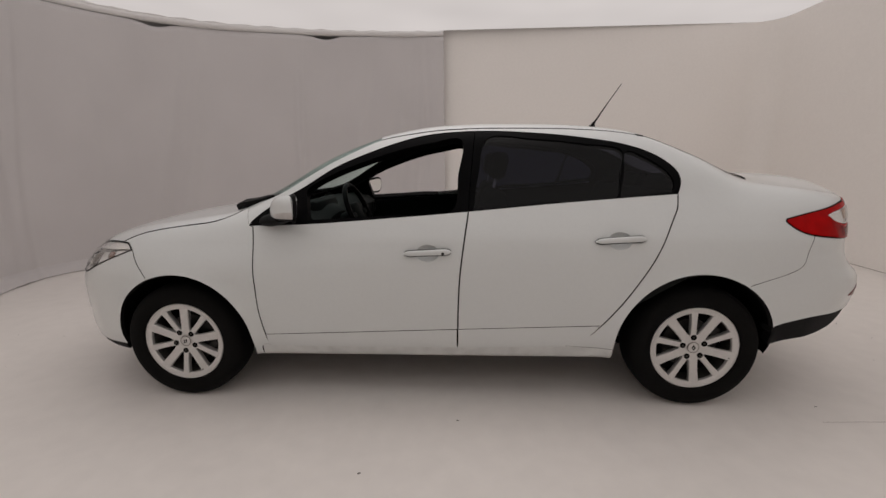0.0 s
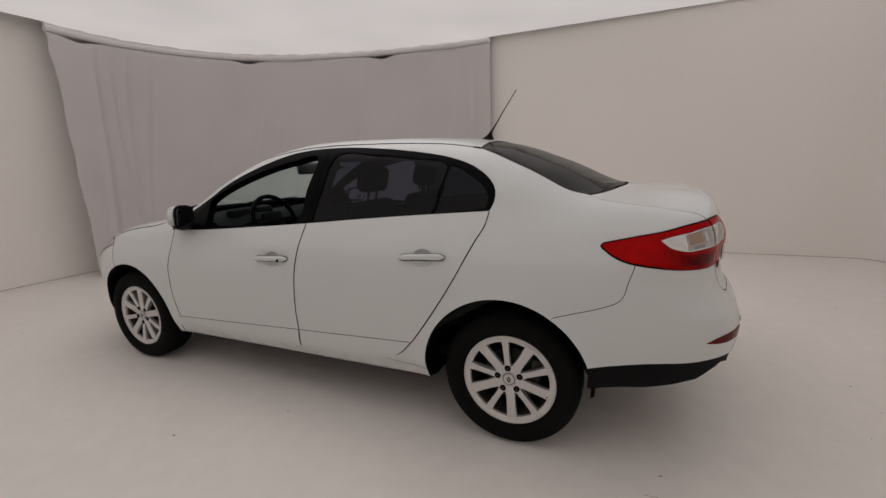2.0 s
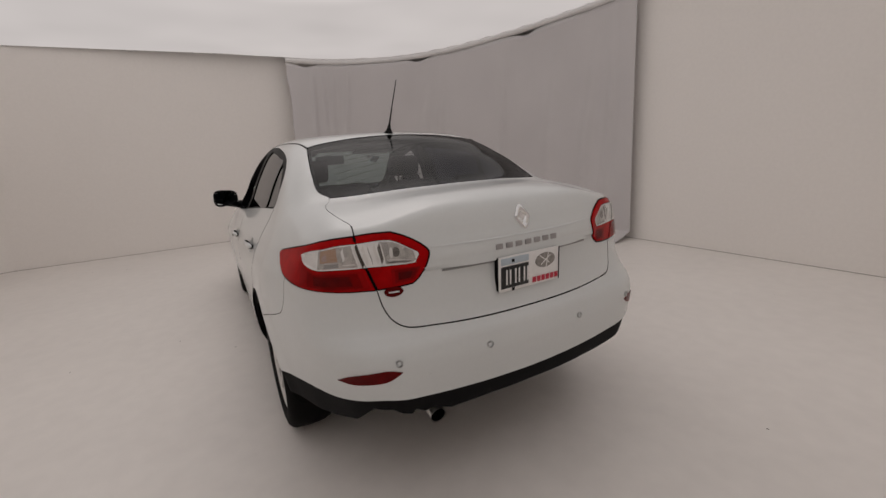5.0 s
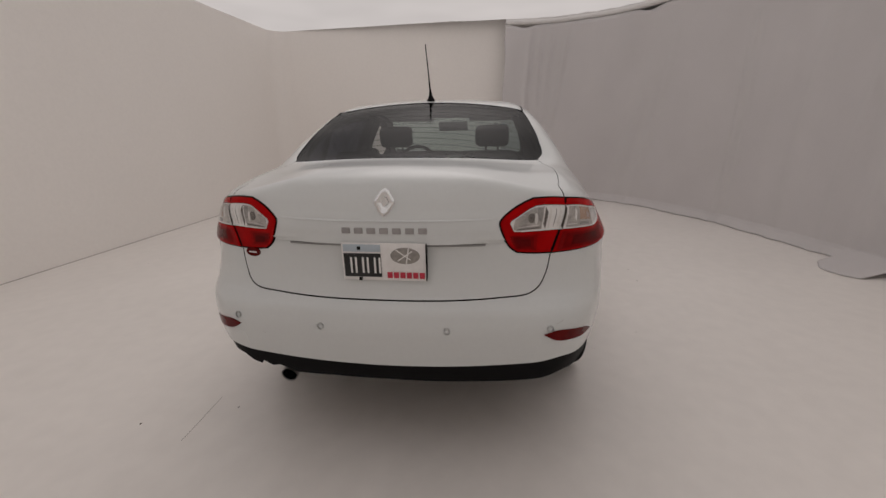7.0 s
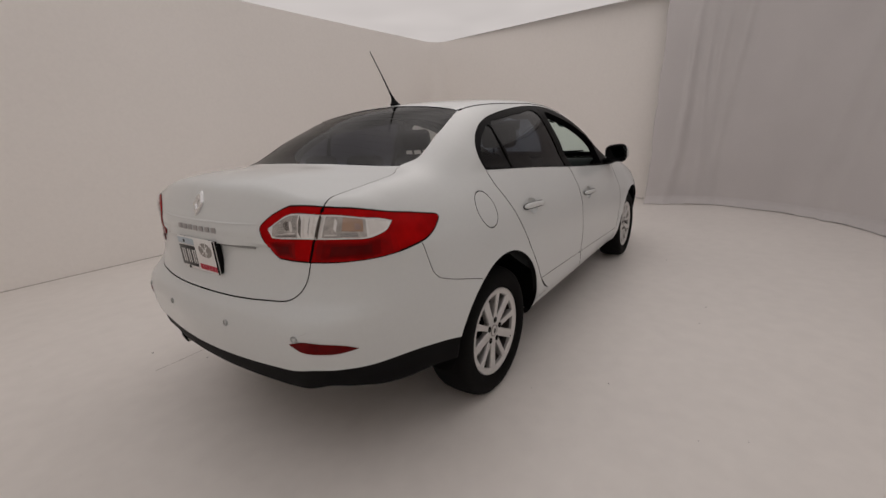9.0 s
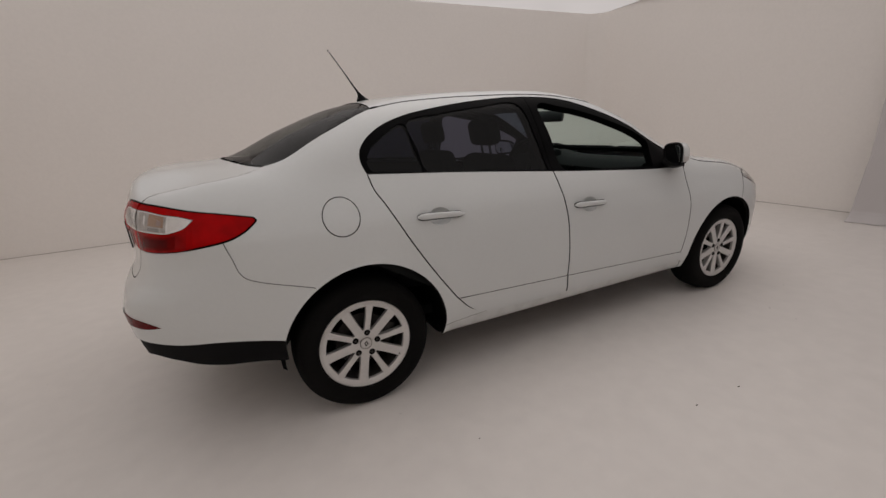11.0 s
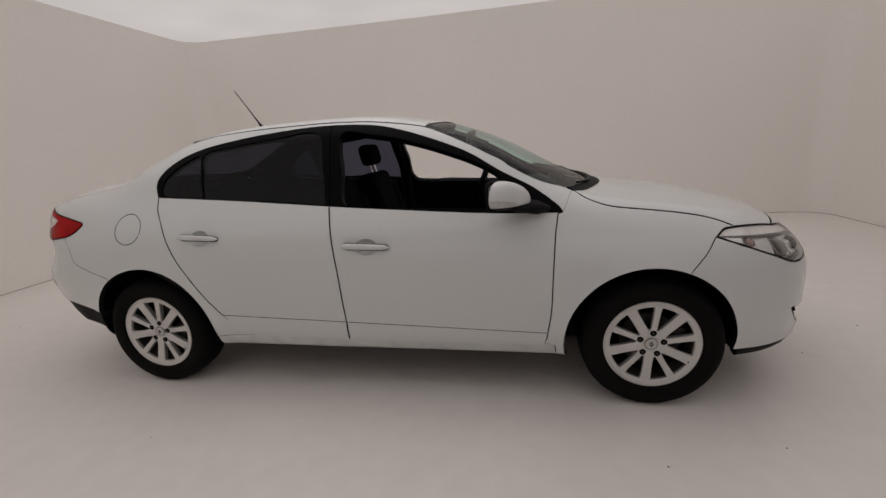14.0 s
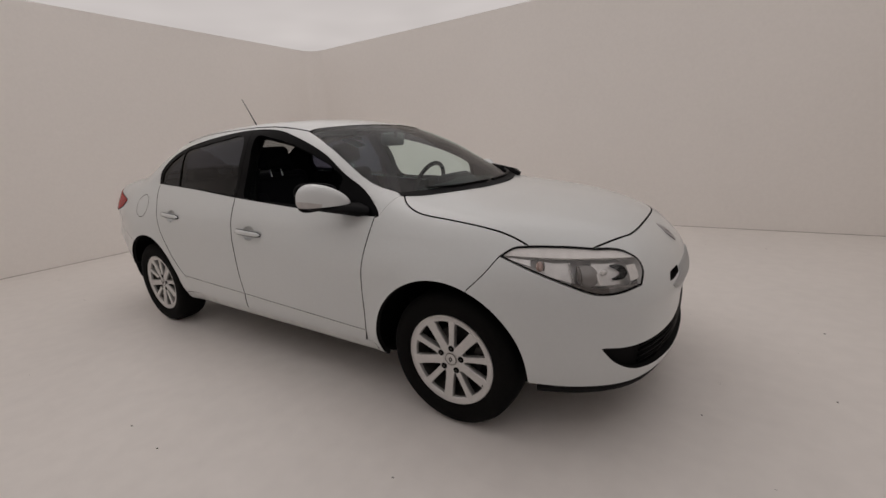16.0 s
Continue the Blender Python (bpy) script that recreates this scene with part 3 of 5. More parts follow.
def build_flecks():
    """Grit and small chips lying on the floor."""
    bm = bmesh.new()
    spots = [(2.157, -1.231, .007), (.05, 1.64, .007), (-.25, 1.655, .007), (-2.01, .715, .010), (-2.342, .278, .006), (-2.958, -.934, .007), (-1.316, 1.26, .006),
             (-1.815, 1.105, .005), (-.256, -1.406, .007), (.148, -1.032, .006), (-2.872, -.109, .006), (2.72, 1.0, .006), (3.03, .29, .006), (2.0, -.843, .006)]
    rng = random.Random(4)
    spots += [(rng.uniform(-4.3, 4.2), rng.uniform(-3.8, 3.2), rng.uniform(.002, .0045)) for _ in range(60)]
    for x, y, r in spots:
        if abs(x) < 2.2 and abs(y) < .8:
            continue
        n = 7
        a0 = rng.uniform(0, 6)
        ring = [bm.verts.new((x + r * rng.uniform(.5, 1.4) * math.cos(a0 + 2 * math.pi * k / n), y + .7 * r * rng.uniform(.5, 1.2) * math.sin(a0 + 2 * math.pi * k / n), .0006)) for k in range(n)]
        top = bm.verts.new((x, y, .0006 + r * .5))
        for k in range(n):
            bm.faces.new((ring[k], ring[(k + 1) % n], top))
    me = bpy.data.meshes.new("floor_grit")
    bm.to_mesh(me)
    bm.free()
    me.materials.append(GRIT)
    tagged(new("floor_grit", me), "small dark specks of grit scattered on the floor", "grit", kind="stuff")
    # a scratch in the floor paint
    bm = bmesh.new()
    tube(bm, [(1.93, -.975, .0), (2.02, -.972, .0), (2.11, -.966, .0), (2.24, -.962, .0)], [(.0015, .0012)] * 4, 6)
    tagged(part("floor_scratch", bm, JOINT, None), "thin grey scratch in the floor paint", "scratch", kind="stuff")


build_room()
build_curtain()
build_flecks()


# ---- the car ----
car = top_level("car", "white four-door saloon car with front windows down and tinted rear glass", "car")
LEFT, REARWRAP, NOSEWRAP, ABOVE, BOOT = Shell(), Shell(), Shell(front=True), Top(), Tail()


def side(*xz, gap=.012):
    return on_side(*dense(xz, gap))


def above(*xy, gap=.012):
    return on_top(*dense(xy, gap))


def tail(*yz, gap=.012):
    return on_tail(*dense(yz, gap))


def nose(*yz, gap=.012):
    return on_nose(*dense(yz, gap))


def skin(*xyz, gap=.012):
    """Points near the skin, drawn onto it."""
    p = dense(xyz, gap)
    for _ in range(4):
        p = p - slope(p) * body(p)[:, None]
    return p


def straight(*xyz, gap=.012):
    """Like skin, with straight runs between the points."""
    p = np.vstack([dense(ab, gap)[:-1] for ab in zip(xyz, xyz[1:])] + [np.array(xyz[-1:], float)])
    for _ in range(4):
        p = p - slope(p) * body(p)[:, None]
    return p


def arch(cx, cz, r, a0, a1):
    n = int(abs(a1 - a0) / 2.2) + 2
    return on_side(*[(cx + r * math.cos(radians(a)), cz + r * math.sin(radians(a))) for a in np.linspace(a0, a1, n)])


# seams of the left side
belt_f = side((-.948, .953), (-.642, .962), (-.167, .994), (.204, 1.022))
belt_r = side((.204, 1.022), (.685, 1.061), (1.239, 1.098))
glass_top = side((-.948, .953), (-.935, .975), (-.82, 1.064), (-.667, 1.146), (-.488, 1.253), (-.186, 1.366), (-.005, 1.409), (.268, 1.425), (.566, 1.409),
                 (.83, 1.377), (1.0, 1.345), (1.12, 1.304), (1.205, 1.252), (1.25, 1.200), (1.258, 1.158), (1.251, 1.125), (1.239, 1.098))
door_front = side((-.925, .948), (-.91, .85), (-.897, .676), (-.89, .5), (-.874, .382))
door_front_low = side((-.874, .382), (-.868, .345), (-.855, .318))
pillar, pillar_low = side((.204, 1.022), (.178, .85), (.160, .70), (.150, .5), (.149, .424)), side((.149, .424), (.147, .322))
door_rear = side((1.239, 1.098), (1.225, 1.03), (1.194, .972), (1.101, .791), (.99, .615), (.88, .465), (.868, .452))
door_rear_low = side((.868, .452), (.80, .385), (.72, .348), (.66, .335))
sill_front, sill_rear = side((-.855, .318), (.147, .322)), side((.147, .322), (.66, .335))
trim_f, trim_r = side((-.874, .382), (.149, .424)), side((.149, .424), (.868, .452))
arch_f, arch_r = (-1.331, .330, .383), (1.328, .336, .388)
hood_side = above((-1.0, -.64), (-1.06, -.70), (-1.152, -.737), (-1.321, -.742), (-1.5, -.738), (-1.60, -.737), (-1.692, -.746))
light_tip = on_side((-1.593, .826))[0]
lamp_top_a = skin(light_tip, (-1.64, -.77, .856), (-1.692, -.746, .860))
lamp_top_b = skin((-1.692, -.746, .860), (-1.78, -.700, .857), (-1.910, -.612, .838))
lamp_in = skin((-1.910, -.612, .838), (-2.0, -.515, .815), (-2.06, -.485, .775), (-2.082, -.505, .741), (-2.086, -.563, .693))
lamp_low = skin((-2.086, -.563, .693), (-2.021, -.665, .682), (-1.951, -.725, .686), (-1.838, -.779, .732), (-1.713, -.807, .781), light_tip)
hood_nose = above((-1.910, -.612), (-1.952, -.513), (-1.990, -.402), (-2.004, -.357), (-2.019, -.25), (-2.026, -.12), (-2.028, 0))
screen_side = above((-.27, -.557), (-.38, -.584), (-.473, -.608), (-.631, -.645), (-.763, -.668), (-.877, -.672), (-1.0, -.645))
screen_base = above((-1.0, -.64), (-1.05, -.57), (-1.13, -.40), (-1.195, -.18), (-1.21, 0))
header = above((-.27, -.555), (-.31, -.30), (-.33, 0))
roof_side = above((-.27, -.555), (.2, -.545), (.7, -.54), (1.13, -.53))
rear_header = above((1.13, -.53), (1.11, -.3), (1.10, 0))
back_side = above((1.13, -.53), (1.3, -.565), (1.45, -.59), (1.57, -.60), (1.645, -.575))
back_base = above((1.645, -.575), (1.69, -.50), (1.75, -.34), (1.80, -.13), (1.81, 0))
boot_front = above((1.66, -.578), (1.705, -.50), (1.765, -.34), (1.815, -.13), (1.825, 0))
boot_side = skin((1.66, -.578, 1.165), (1.700, -.590, 1.15), (1.735, -.612, 1.135), (1.8, -.626, 1.12), (1.9, -.628, 1.11), (1.98, -.621, 1.10), (2.05, -.612, 1.086), (2.115, -.623, 1.056),
                 (2.134, -.626, 1.018), (2.156, -.602, .957), (2.166, -.580, .866))
boot_low = tail((-.58, .866), (-.567, .803), (-.545, .760), (-.508, .735), (-.40, .725), (-.24, .719), (0, .718))
bumper_seam = skin((1.553, -.90, .668), (1.65, -.886, .695), (1.745, -.871, .722), (1.800, -.863, .745), (1.823, -.858, .772), (1.838, -.850, .825), (1.858, -.832, .898))
lamp_foot = skin((1.858, -.832, .898), (1.925, -.814, .892), (2.013, -.782, .882), (2.1, -.70, .87), (2.166, -.580, .866))
skirt = skin((1.70, -.885, .452), (1.80, -.875, .462), (1.925, -.852, .472), (2.078, -.766, .476), (2.19, -.69, .494), (2.245, -.625, .502), (2.268, -.53, .486), (2.285, -.36, .475), (2.307, -.1, .471), (2.308, 0, .471))


lip_at = int(np.argmax(boot_side[:, 0] > 2.06))
boot_top, boot_edge = boot_side[:lip_at + 1], boot_side[lip_at:]


def ang(c, p):
    return math.degrees(math.atan2(p[2] - c[1], p[0] - c[0]))


# panels
FINE = .0006
FLAP = [(1.396 + .079 * math.cos(a), .938 + .079 * math.sin(a)) for a in np.linspace(0, 2 * math.pi, 60, endpoint=False)]
side_outline = [(glass_top, .0015), door_rear, door_rear_low, (side((.66, .335), (.80, .325), (.945, .315)), FINE), (arch(*arch_r, 182, ang(arch_r, bumper_seam[0])), 0),
                   (bumper_seam, .0013), (lamp_foot, FINE), (boot_edge[::-1], .002), (boot_top[::-1], .0009), (back_side[::-1], .001), roof_side[::-1], (screen_side, .001),
                   (skin((-1.0, -.64, 1.04), (-.948, -.785, .953)), FINE)]
body_side = panel(side_outline, LEFT, grid=.02)
v, f, n = panel(side_outline, LEFT, [[on_side(*FLAP)]], grid=.02)
flip_y = np.array([1, -1, 1])
right_side = under(mesh_object("body_side_frame", v * flip_y, [g[::-1] for g in f], PAINT, n * flip_y, edge=SEAL_AND_GAP), car)
v, f, n = panel([on_side(*FLAP)], LEFT, grid=.02, gap=.0012)
under(mesh_object("fuel_flap", v * flip_y, [g[::-1] for g in f], PAINT, n * flip_y, edge=SEAL_AND_GAP), right_side, "round white fuel flap")
under(mesh_object("body_side_frame", body_side[0], body_side[1], PAINT, body_side[2], edge=SEAL_AND_GAP), car)
fender_seam = skin(light_tip, (-1.545, -.85, .76), (-1.48, -.893, .693))
fender = panel([(skin((-.948, -.785, .953), (-1.0, -.64, 1.04)), FINE), hood_side, (lamp_top_a[::-1], .002), (fender_seam, .0018),
                (arch(*arch_f, ang(arch_f, fender_seam[-1]), -12), 0), (side((-.968, .242), (-.92, .245)), 0), (side((-.92, .245), (-.906, .312), (-.855, .318)), 0),
                door_front_low[::-1], door_front[::-1]], NOSEWRAP, grid=.02)
both("front_fender", fender, PAINT, (car, car))
sill = panel([(side((-.904, .3165), (.147, .3205), (.66, .3335), (.80, .3235), (.94, .3135)), .0003), (side((.94, .3135), (.945, .245)), 0), (side((.945, .245), (-.918, .24)), 0),
              (side((-.918, .24), (-.904, .3165)), 0)], LEFT)
both("sill", sill, SCUFFED, (car, car), "white sill with scuffed lower edge")

front_doors = [under(new("front_door"), car, "white front door with the window down") for _ in (0, 1)]
rear_doors = [under(new("rear_door"), car, "white rear door with tinted window") for _ in (0, 1)]


def ellipse(cx, cz, a, b, n=40):
    return on_side(*[(cx + a * math.cos(2 * math.pi * i / n), cz + b * math.sin(2 * math.pi * i / n)) for i in range(n)])


CUPS = ((.0, .824, .058, .041), (.938, .881, .058, .041))
fd = panel([door_front, (trim_f, .0018), (pillar[::-1], .0038), (belt_f[::-1], .002)], LEFT, [[(ellipse(*CUPS[0]), .0)]])
rd = panel([(pillar, .0038), (trim_r, .0018), door_rear[::-1], (belt_r[::-1], .002)], LEFT, [[(ellipse(*CUPS[1]), .0)]])
both("door_skin", fd, PAINT, front_doors)
both("door_skin", rd, PAINT, rear_doors)
def flared(p):
    """The trim strip leans out towards its foot."""
    line = .382 + .0405 * (p[:, 0] + .874)
    return .013 * np.clip((line - p[:, 2]) / .085, 0, 1)


both("lower_trim", panel([door_front_low, (sill_front, .0010), (pillar_low[::-1], .006), (trim_f[::-1], .0012)], LEFT, gap=.003, lift=flared, depth=.016), PAINT, front_doors)
both("lower_trim", panel([pillar_low, (sill_rear, .0010), (door_rear_low[::-1], .0024), (trim_r[::-1], .0012)], LEFT, gap=.003, lift=flared, depth=.016), PAINT, rear_doors)


def cup(c):
    cx, cz, a, b = c

    def sunk(p):
        r2 = ((p[:, 0] - cx) / a) ** 2 + ((p[:, 2] - cz) / b) ** 2
        return -.034 * np.clip(1 - r2, 0, 1) ** .7
    return panel([ellipse(*c)], LEFT, grid=.006, gap=0, lift=sunk, depth=0)


def bowl(c, name, doors):
    v, f, _ = cup(c)
    for i, d in enumerate(doors):
        m = np.array([1, 1 - 2 * i, 1])
        ob = mesh_object(name, v * m, [g[::-1] for g in f] if i else f, PAINT)
        under(ob, d)
        bm = bmesh.new()
        cx, cz = c[:2]
        q = on_side(*[(x, cz + .002 + (x - cx) * .045) for x in cx + .116 * np.sin(np.linspace(-math.pi / 2, math.pi / 2, 21))])
        n = slope(q)
        along = .5 + .5 * np.sin(np.linspace(-math.pi / 2, math.pi / 2, 21))
        h = np.array([.006 + .020 * min(1, 5 * t * (1 - t)) ** .6 for t in along])
        q = (q + n * h[:, None]) * m
        w = [(.009, .003 + .0125 * min(1, 11 * t * (1 - t)) ** .5 * (.80 + .2 * t)) for t in along]
        tube(bm, [tuple(a) for a in q], w, 12)
        # Black body under the bar, painting the shade in its gap.
        shade = bmesh.new()
        tube(shade, [tuple(a) for a in q - n * m * .006], [(.006, b + .0036) for _, b in w], 12)
        part("handle_gap_shade", shade, SEAL_AND_GAP, d)
        handle = part("door_handle", bm, PAINT, d, "white pull handle")
        if name == "handle_recess" and c is CUPS[0] and i == 0:
            bm = bmesh.new()
            k = on_side((.078, .8285))[0] + np.array([0, -.036, 0])
            bmesh.ops.create_cone(bm, cap_ends=True, segments=16, radius1=.007, radius2=.006, depth=.006, matrix=pose(*k, 90, 0, 0))
            part("key_slot", bm, ROUGH_BLACK, d, "black key slot")


bowl(CUPS[0], "handle_recess", front_doors)
bowl(CUPS[1], "handle_recess", rear_doors)

# window surrounds and panes
open_f = side((-.625, .985), (-.64, 1.06), (-.648, 1.128), (-.60, 1.165), (-.486, 1.221), (-.185, 1.322), (.0, 1.362), (.165, 1.378), (.148, 1.2), (.120, 1.032), (-.2, 1.007), (-.6, .986))
pane_r = side((.232, 1.034), (.258, 1.2), (.305, 1.38), (.566, 1.374), (.80, 1.347), (.985, 1.312), (.965, 1.19), (.935, 1.083), (.6, 1.066), (.26, 1.036))
pane_q = side((.962, 1.086), (.988, 1.19), (1.012, 1.306), (1.10, 1.274), (1.175, 1.224), (1.213, 1.180), (1.224, 1.145), (1.212, 1.112), (1.15, 1.104), (1.0, 1.090))
k = int(np.argmin(np.abs(glass_top[:, 0] - .238)))
post = side((.204, 1.022), (.213, 1.15), (.238, float(glass_top[k, 2])))
both("window_frame", panel([(glass_top[:k + 1], .001), (post[::-1], .002), (belt_f[::-1], .001)], LEFT, [[open_f]], lift=-.003, depth=.045), BLACK, front_doors, "black window surround")
both("window_frame", panel([(glass_top[k:], .001), (belt_r[::-1], .001), (post, .002)], LEFT, [[pane_r], [pane_q]], lift=-.003, depth=.03), BLACK, rear_doors, "black window surround")
both("window_pane", panel([pane_r], LEFT, gap=-.003, lift=-.008, depth=0), TINT, rear_doors, "dark tinted glass")
both("quarter_pane", panel([pane_q], LEFT, gap=-.003, lift=-.008, depth=0), TINT, rear_doors, "dark tinted glass")

# top panels


def across(line):
    """A line to the middle and its mirror image beyond it."""
    return np.vstack([line, mirrored(line)[1:]])


def whole(name, data, mat, parent=None, label=""):
    return under(mesh_object(name, data[0], data[1], mat, data[2], edge=SEAL_AND_GAP if mat is PAINT else None), parent or car, label)


hood = panel([(hood_side, .005), (lamp_top_b, .003), (across(hood_nose), .004), (mirrored(lamp_top_b), .003), (mirrored(hood_side), .005), (across(screen_base)[::-1], .004)], ABOVE, gap=.003)
bonnet = whole("bonnet", hood, PAINT)
whole("roof_panel", panel([roof_side, (across(rear_header), .001), mirrored(roof_side), (across(header)[::-1], .001)], ABOVE, gap=.006), PAINT)
whole("windscreen", panel([screen_side, across(screen_base), mirrored(screen_side), across(header)[::-1]], ABOVE, lift=-.003, depth=0), CLEAR, label="clear greenish windscreen")
whole("rear_screen", panel([back_side, across(back_base), mirrored(back_side), across(rear_header)[::-1]], ABOVE, lift=-.003, depth=0), BACK, label="dark tinted rear screen")
boot_lid = whole("boot_lid", panel([(boot_top, .0009), (boot_edge, .002), (across(boot_low), .0024), (mirrored(boot_edge), .002), (mirrored(boot_top), .0009), (across(boot_front)[::-1], .001)], BOOT, grid=.009), PAINT)
rear_bumper = whole("rear_bumper", panel([(bumper_seam, .0013), (lamp_foot, FINE), (across(boot_low), .0016), (mirrored(lamp_foot), FINE), (mirrored(bumper_seam), .0013),
                     (mirrored(arch(*arch_r, ang(arch_r, skirt[0]), ang(arch_r, bumper_seam[0]))), 0), (across(skirt)[::-1], .001),
                     (arch(*arch_r, ang(arch_r, skirt[0]), ang(arch_r, bumper_seam[0])), 0)], REARWRAP), PAINT)
skirt_low = skin((1.695, -.86, .35), (1.85, -.84, .35), (2.04, -.745, .362), (2.12, -.70, .392), (2.208, -.65, .416), (2.245, -.55, .402), (2.255, -.45, .392), (2.275, -.28, .390), (2.29, 0, .397))
# broken away over the exhaust
broken = straight((1.695, -.86, .35), (1.85, -.84, .35), (2.04, -.745, .360), (2.12, -.69, .384), (2.152, -.681, .408), (2.183, -.668, .434), (2.212, -.650, .458), (2.247, -.593, .450), (2.249, -.556, .424), (2.252, -.522, .412), (2.257, -.510, .430), (2.255, -.474, .407), (2.258, -.44, .418), (2.26, -.37, .386), (2.282, -.195, .395), (2.29, 0, .397))
skirt_edge = np.vstack([broken, mirrored(skirt_low)[1:]])
whole("lower_skirt", panel([across(skirt), mirrored(skin((1.695, -.86, .35), (1.70, -.885, .452))), skirt_edge[::-1], skin((1.695, -.86, .35), (1.70, -.885, .452))], REARWRAP, gap=.001, lift=-.006, depth=.05),
      ROUGH_BLACK, rear_bumper, "black plastic lower skirt")
chin = skin((-1.70, -.83, .292), (-1.8, -.78, .285), (-1.94, -.71, .285), (-2.073, -.592, .287), (-2.16, -.40, .292), (-2.205, -.15, .297), (-2.208, 0, .298))
arch_nose = arch(*arch_f, ang(arch_f, fender_seam[-1]), ang(arch_f, chin[0]) + 360)
grille_low = skin((-1.98, -.716, .462), (-2.069, -.631, .452), (-2.16, -.44, .462), (-2.20, -.315, .486), (-2.21, -.255, .525), (-2.212, -.236, .575), (-2.216, -.20, .594), (-2.22, -.13, .602), (-2.222, 0, .605))
grille_foot = skin((-1.98, -.716, .462), (-2.02, -.675, .40), (-2.07, -.61, .355), (-2.124, -.52, .333), (-2.17, -.36, .325), (-2.205, -.15, .32), (-2.207, 0, .32))
slot = straight((-2.17, -.335, .686), (-2.18, -.28, .688), (-2.19, -.222, .688), (-2.19, -.235, .668), (-2.18, -.30, .660), (-2.17, -.364, .659), (-2.17, -.335, .686))[:-1]
front_bumper = whole("front_bumper", panel([(fender_seam[::-1], .0018), (lamp_low[::-1], .002), (lamp_in[::-1], .002), across(hood_nose), (mirrored(lamp_in[::-1]), .002),
                      (mirrored(lamp_low[::-1]), .002), (mirrored(fender_seam[::-1]), .0018), (mirrored(arch_nose[::-1]), 0), (across(chin)[::-1], .001), (arch_nose[::-1], 0)],
                     NOSEWRAP, [[grille_low, mirrored(grille_low)[1:], across(grille_foot)[::-1]], [slot], [mirrored(slot)]]), PAINT)


# ---- lamps ----
sp_top, sp_bot = (2.116, -.624, 1.058), (2.166, -.580, .868)
in_top, in_bot = (2.130, -.622, 1.031), (2.154, -.606, .951)
top_out = skin(sp_top, (2.082, -.660, 1.050), (1.968, -.741, 1.026), (1.85, -.775, 1.002), (1.78, -.793, .988), (1.736, -.804, .979))
tip_out = skin((1.736, -.804, .979), (1.727, -.809, .972), (1.7265, -.814, .963), (1.741, -.819, .950))
bot_out = skin((1.741, -.819, .950), (1.773, -.826, .927), (1.83, -.829, .903), (1.923, -.818, .888), (2.013, -.787, .878), (2.092, -.715, .872), sp_bot)
cut_low, cut_high = skin(sp_bot, in_bot), skin(in_top, sp_top)
ins_bot = skin(in_bot, (2.091, -.703, .946), (2.045, -.745, .943), (2.012, -.759, .948), (1.978, -.771, .960), (1.943, -.768, .988))
ins_top = skin((1.943, -.768, .988), (1.985, -.745, 1.001), (2.040, -.718, 1.013), (2.090, -.670, 1.025), in_top)
cut_mid = skin(in_top, in_bot)
inner_top = skin(sp_top, (2.144, -.565, 1.062), (2.167, -.512, 1.064))
inner_tip = skin((2.167, -.512, 1.063), (2.180, -.482, 1.052), (2.200, -.436, 1.026), (2.217, -.402, .996), (2.219, -.396, .982), (2.213, -.405, .945), (2.206, -.435, .895), (2.200, -.460, .876))
inner_bot = skin((2.200, -.460, .876), (2.185, -.52, .870), sp_bot)
inner_ins = straight(in_top, (2.160, -.550, 1.037), (2.172, -.522, 1.036), (2.182, -.500, 1.028), (2.209, -.437, .990), (2.210, -.432, .980), (2.206, -.446, .952), (2.195, -.480, .949), in_bot)
outer_red = [top_out, tip_out, bot_out, (cut_low, .007), (ins_bot, .001), (ins_top, .001), (cut_high, .007)]
inner_red = [inner_top, inner_tip, inner_bot, (cut_low, .0045), (inner_ins[::-1], .001), (cut_high, .0045)]


def rim_of(loop, wide, lift, lay):
    """A narrow band along the inside of a loop of skin points."""
    uv = lay.to(np.vstack(loop))
    uv = uv[np.linalg.norm(uv - np.roll(uv, 1, 0), axis=1) > 1.5e-3]
    hole = meet(*lay.rays(inset(uv, np.full(len(uv), wide))))
    return panel(loop, lay, [[hole]], grid=.03, gap=.001, lift=lift, depth=.004)


def lamp_pair(name, outlines, parents, label):
    made = []
    v, f, n = panel(outlines[0], REARWRAP, grid=.018, gap=-.0015, lift=.0009, depth=.004)
    for i, p in enumerate(parents):
        m = np.array([1, 1 - 2 * i, 1])
        made.append(under(mesh_object(name, v * m, [g[::-1] for g in f] if i else f, BLACK, n * m), p, label))
    return made


outer_lamps = lamp_pair("tail_lamp", [[top_out, tip_out, bot_out, cut_low, skin(in_bot, in_top), cut_high]], (car, car), "red and clear tail lamp with black seal")
inner_lamps = lamp_pair("boot_lamp", [[inner_top, inner_tip, inner_bot, cut_low, skin(in_bot, in_top), cut_high]], (car, car), "red and clear lamp on the boot lid")
both("red_lens", panel(outer_red, REARWRAP, grid=.014, gap=.0048, lift=.0046, depth=.004), RED, outer_lamps)
both("red_lens", panel(inner_red, REARWRAP, grid=.014, gap=.0044, lift=.0046, depth=.004), RED, inner_lamps)
both("reflector", panel([ins_bot, ins_top, cut_mid], REARWRAP, grid=.012, gap=.003, lift=.0018, depth=0), SILVER, outer_lamps)
both("reflector", panel([inner_ins, skin(in_bot, in_top)], REARWRAP, grid=.012, gap=.003, lift=.0018, depth=0), SILVER, inner_lamps)
both("bezel", rim_of([ins_bot, ins_top, cut_mid], .0042, .0052, REARWRAP), WHITE, outer_lamps, "white lamp bezel")
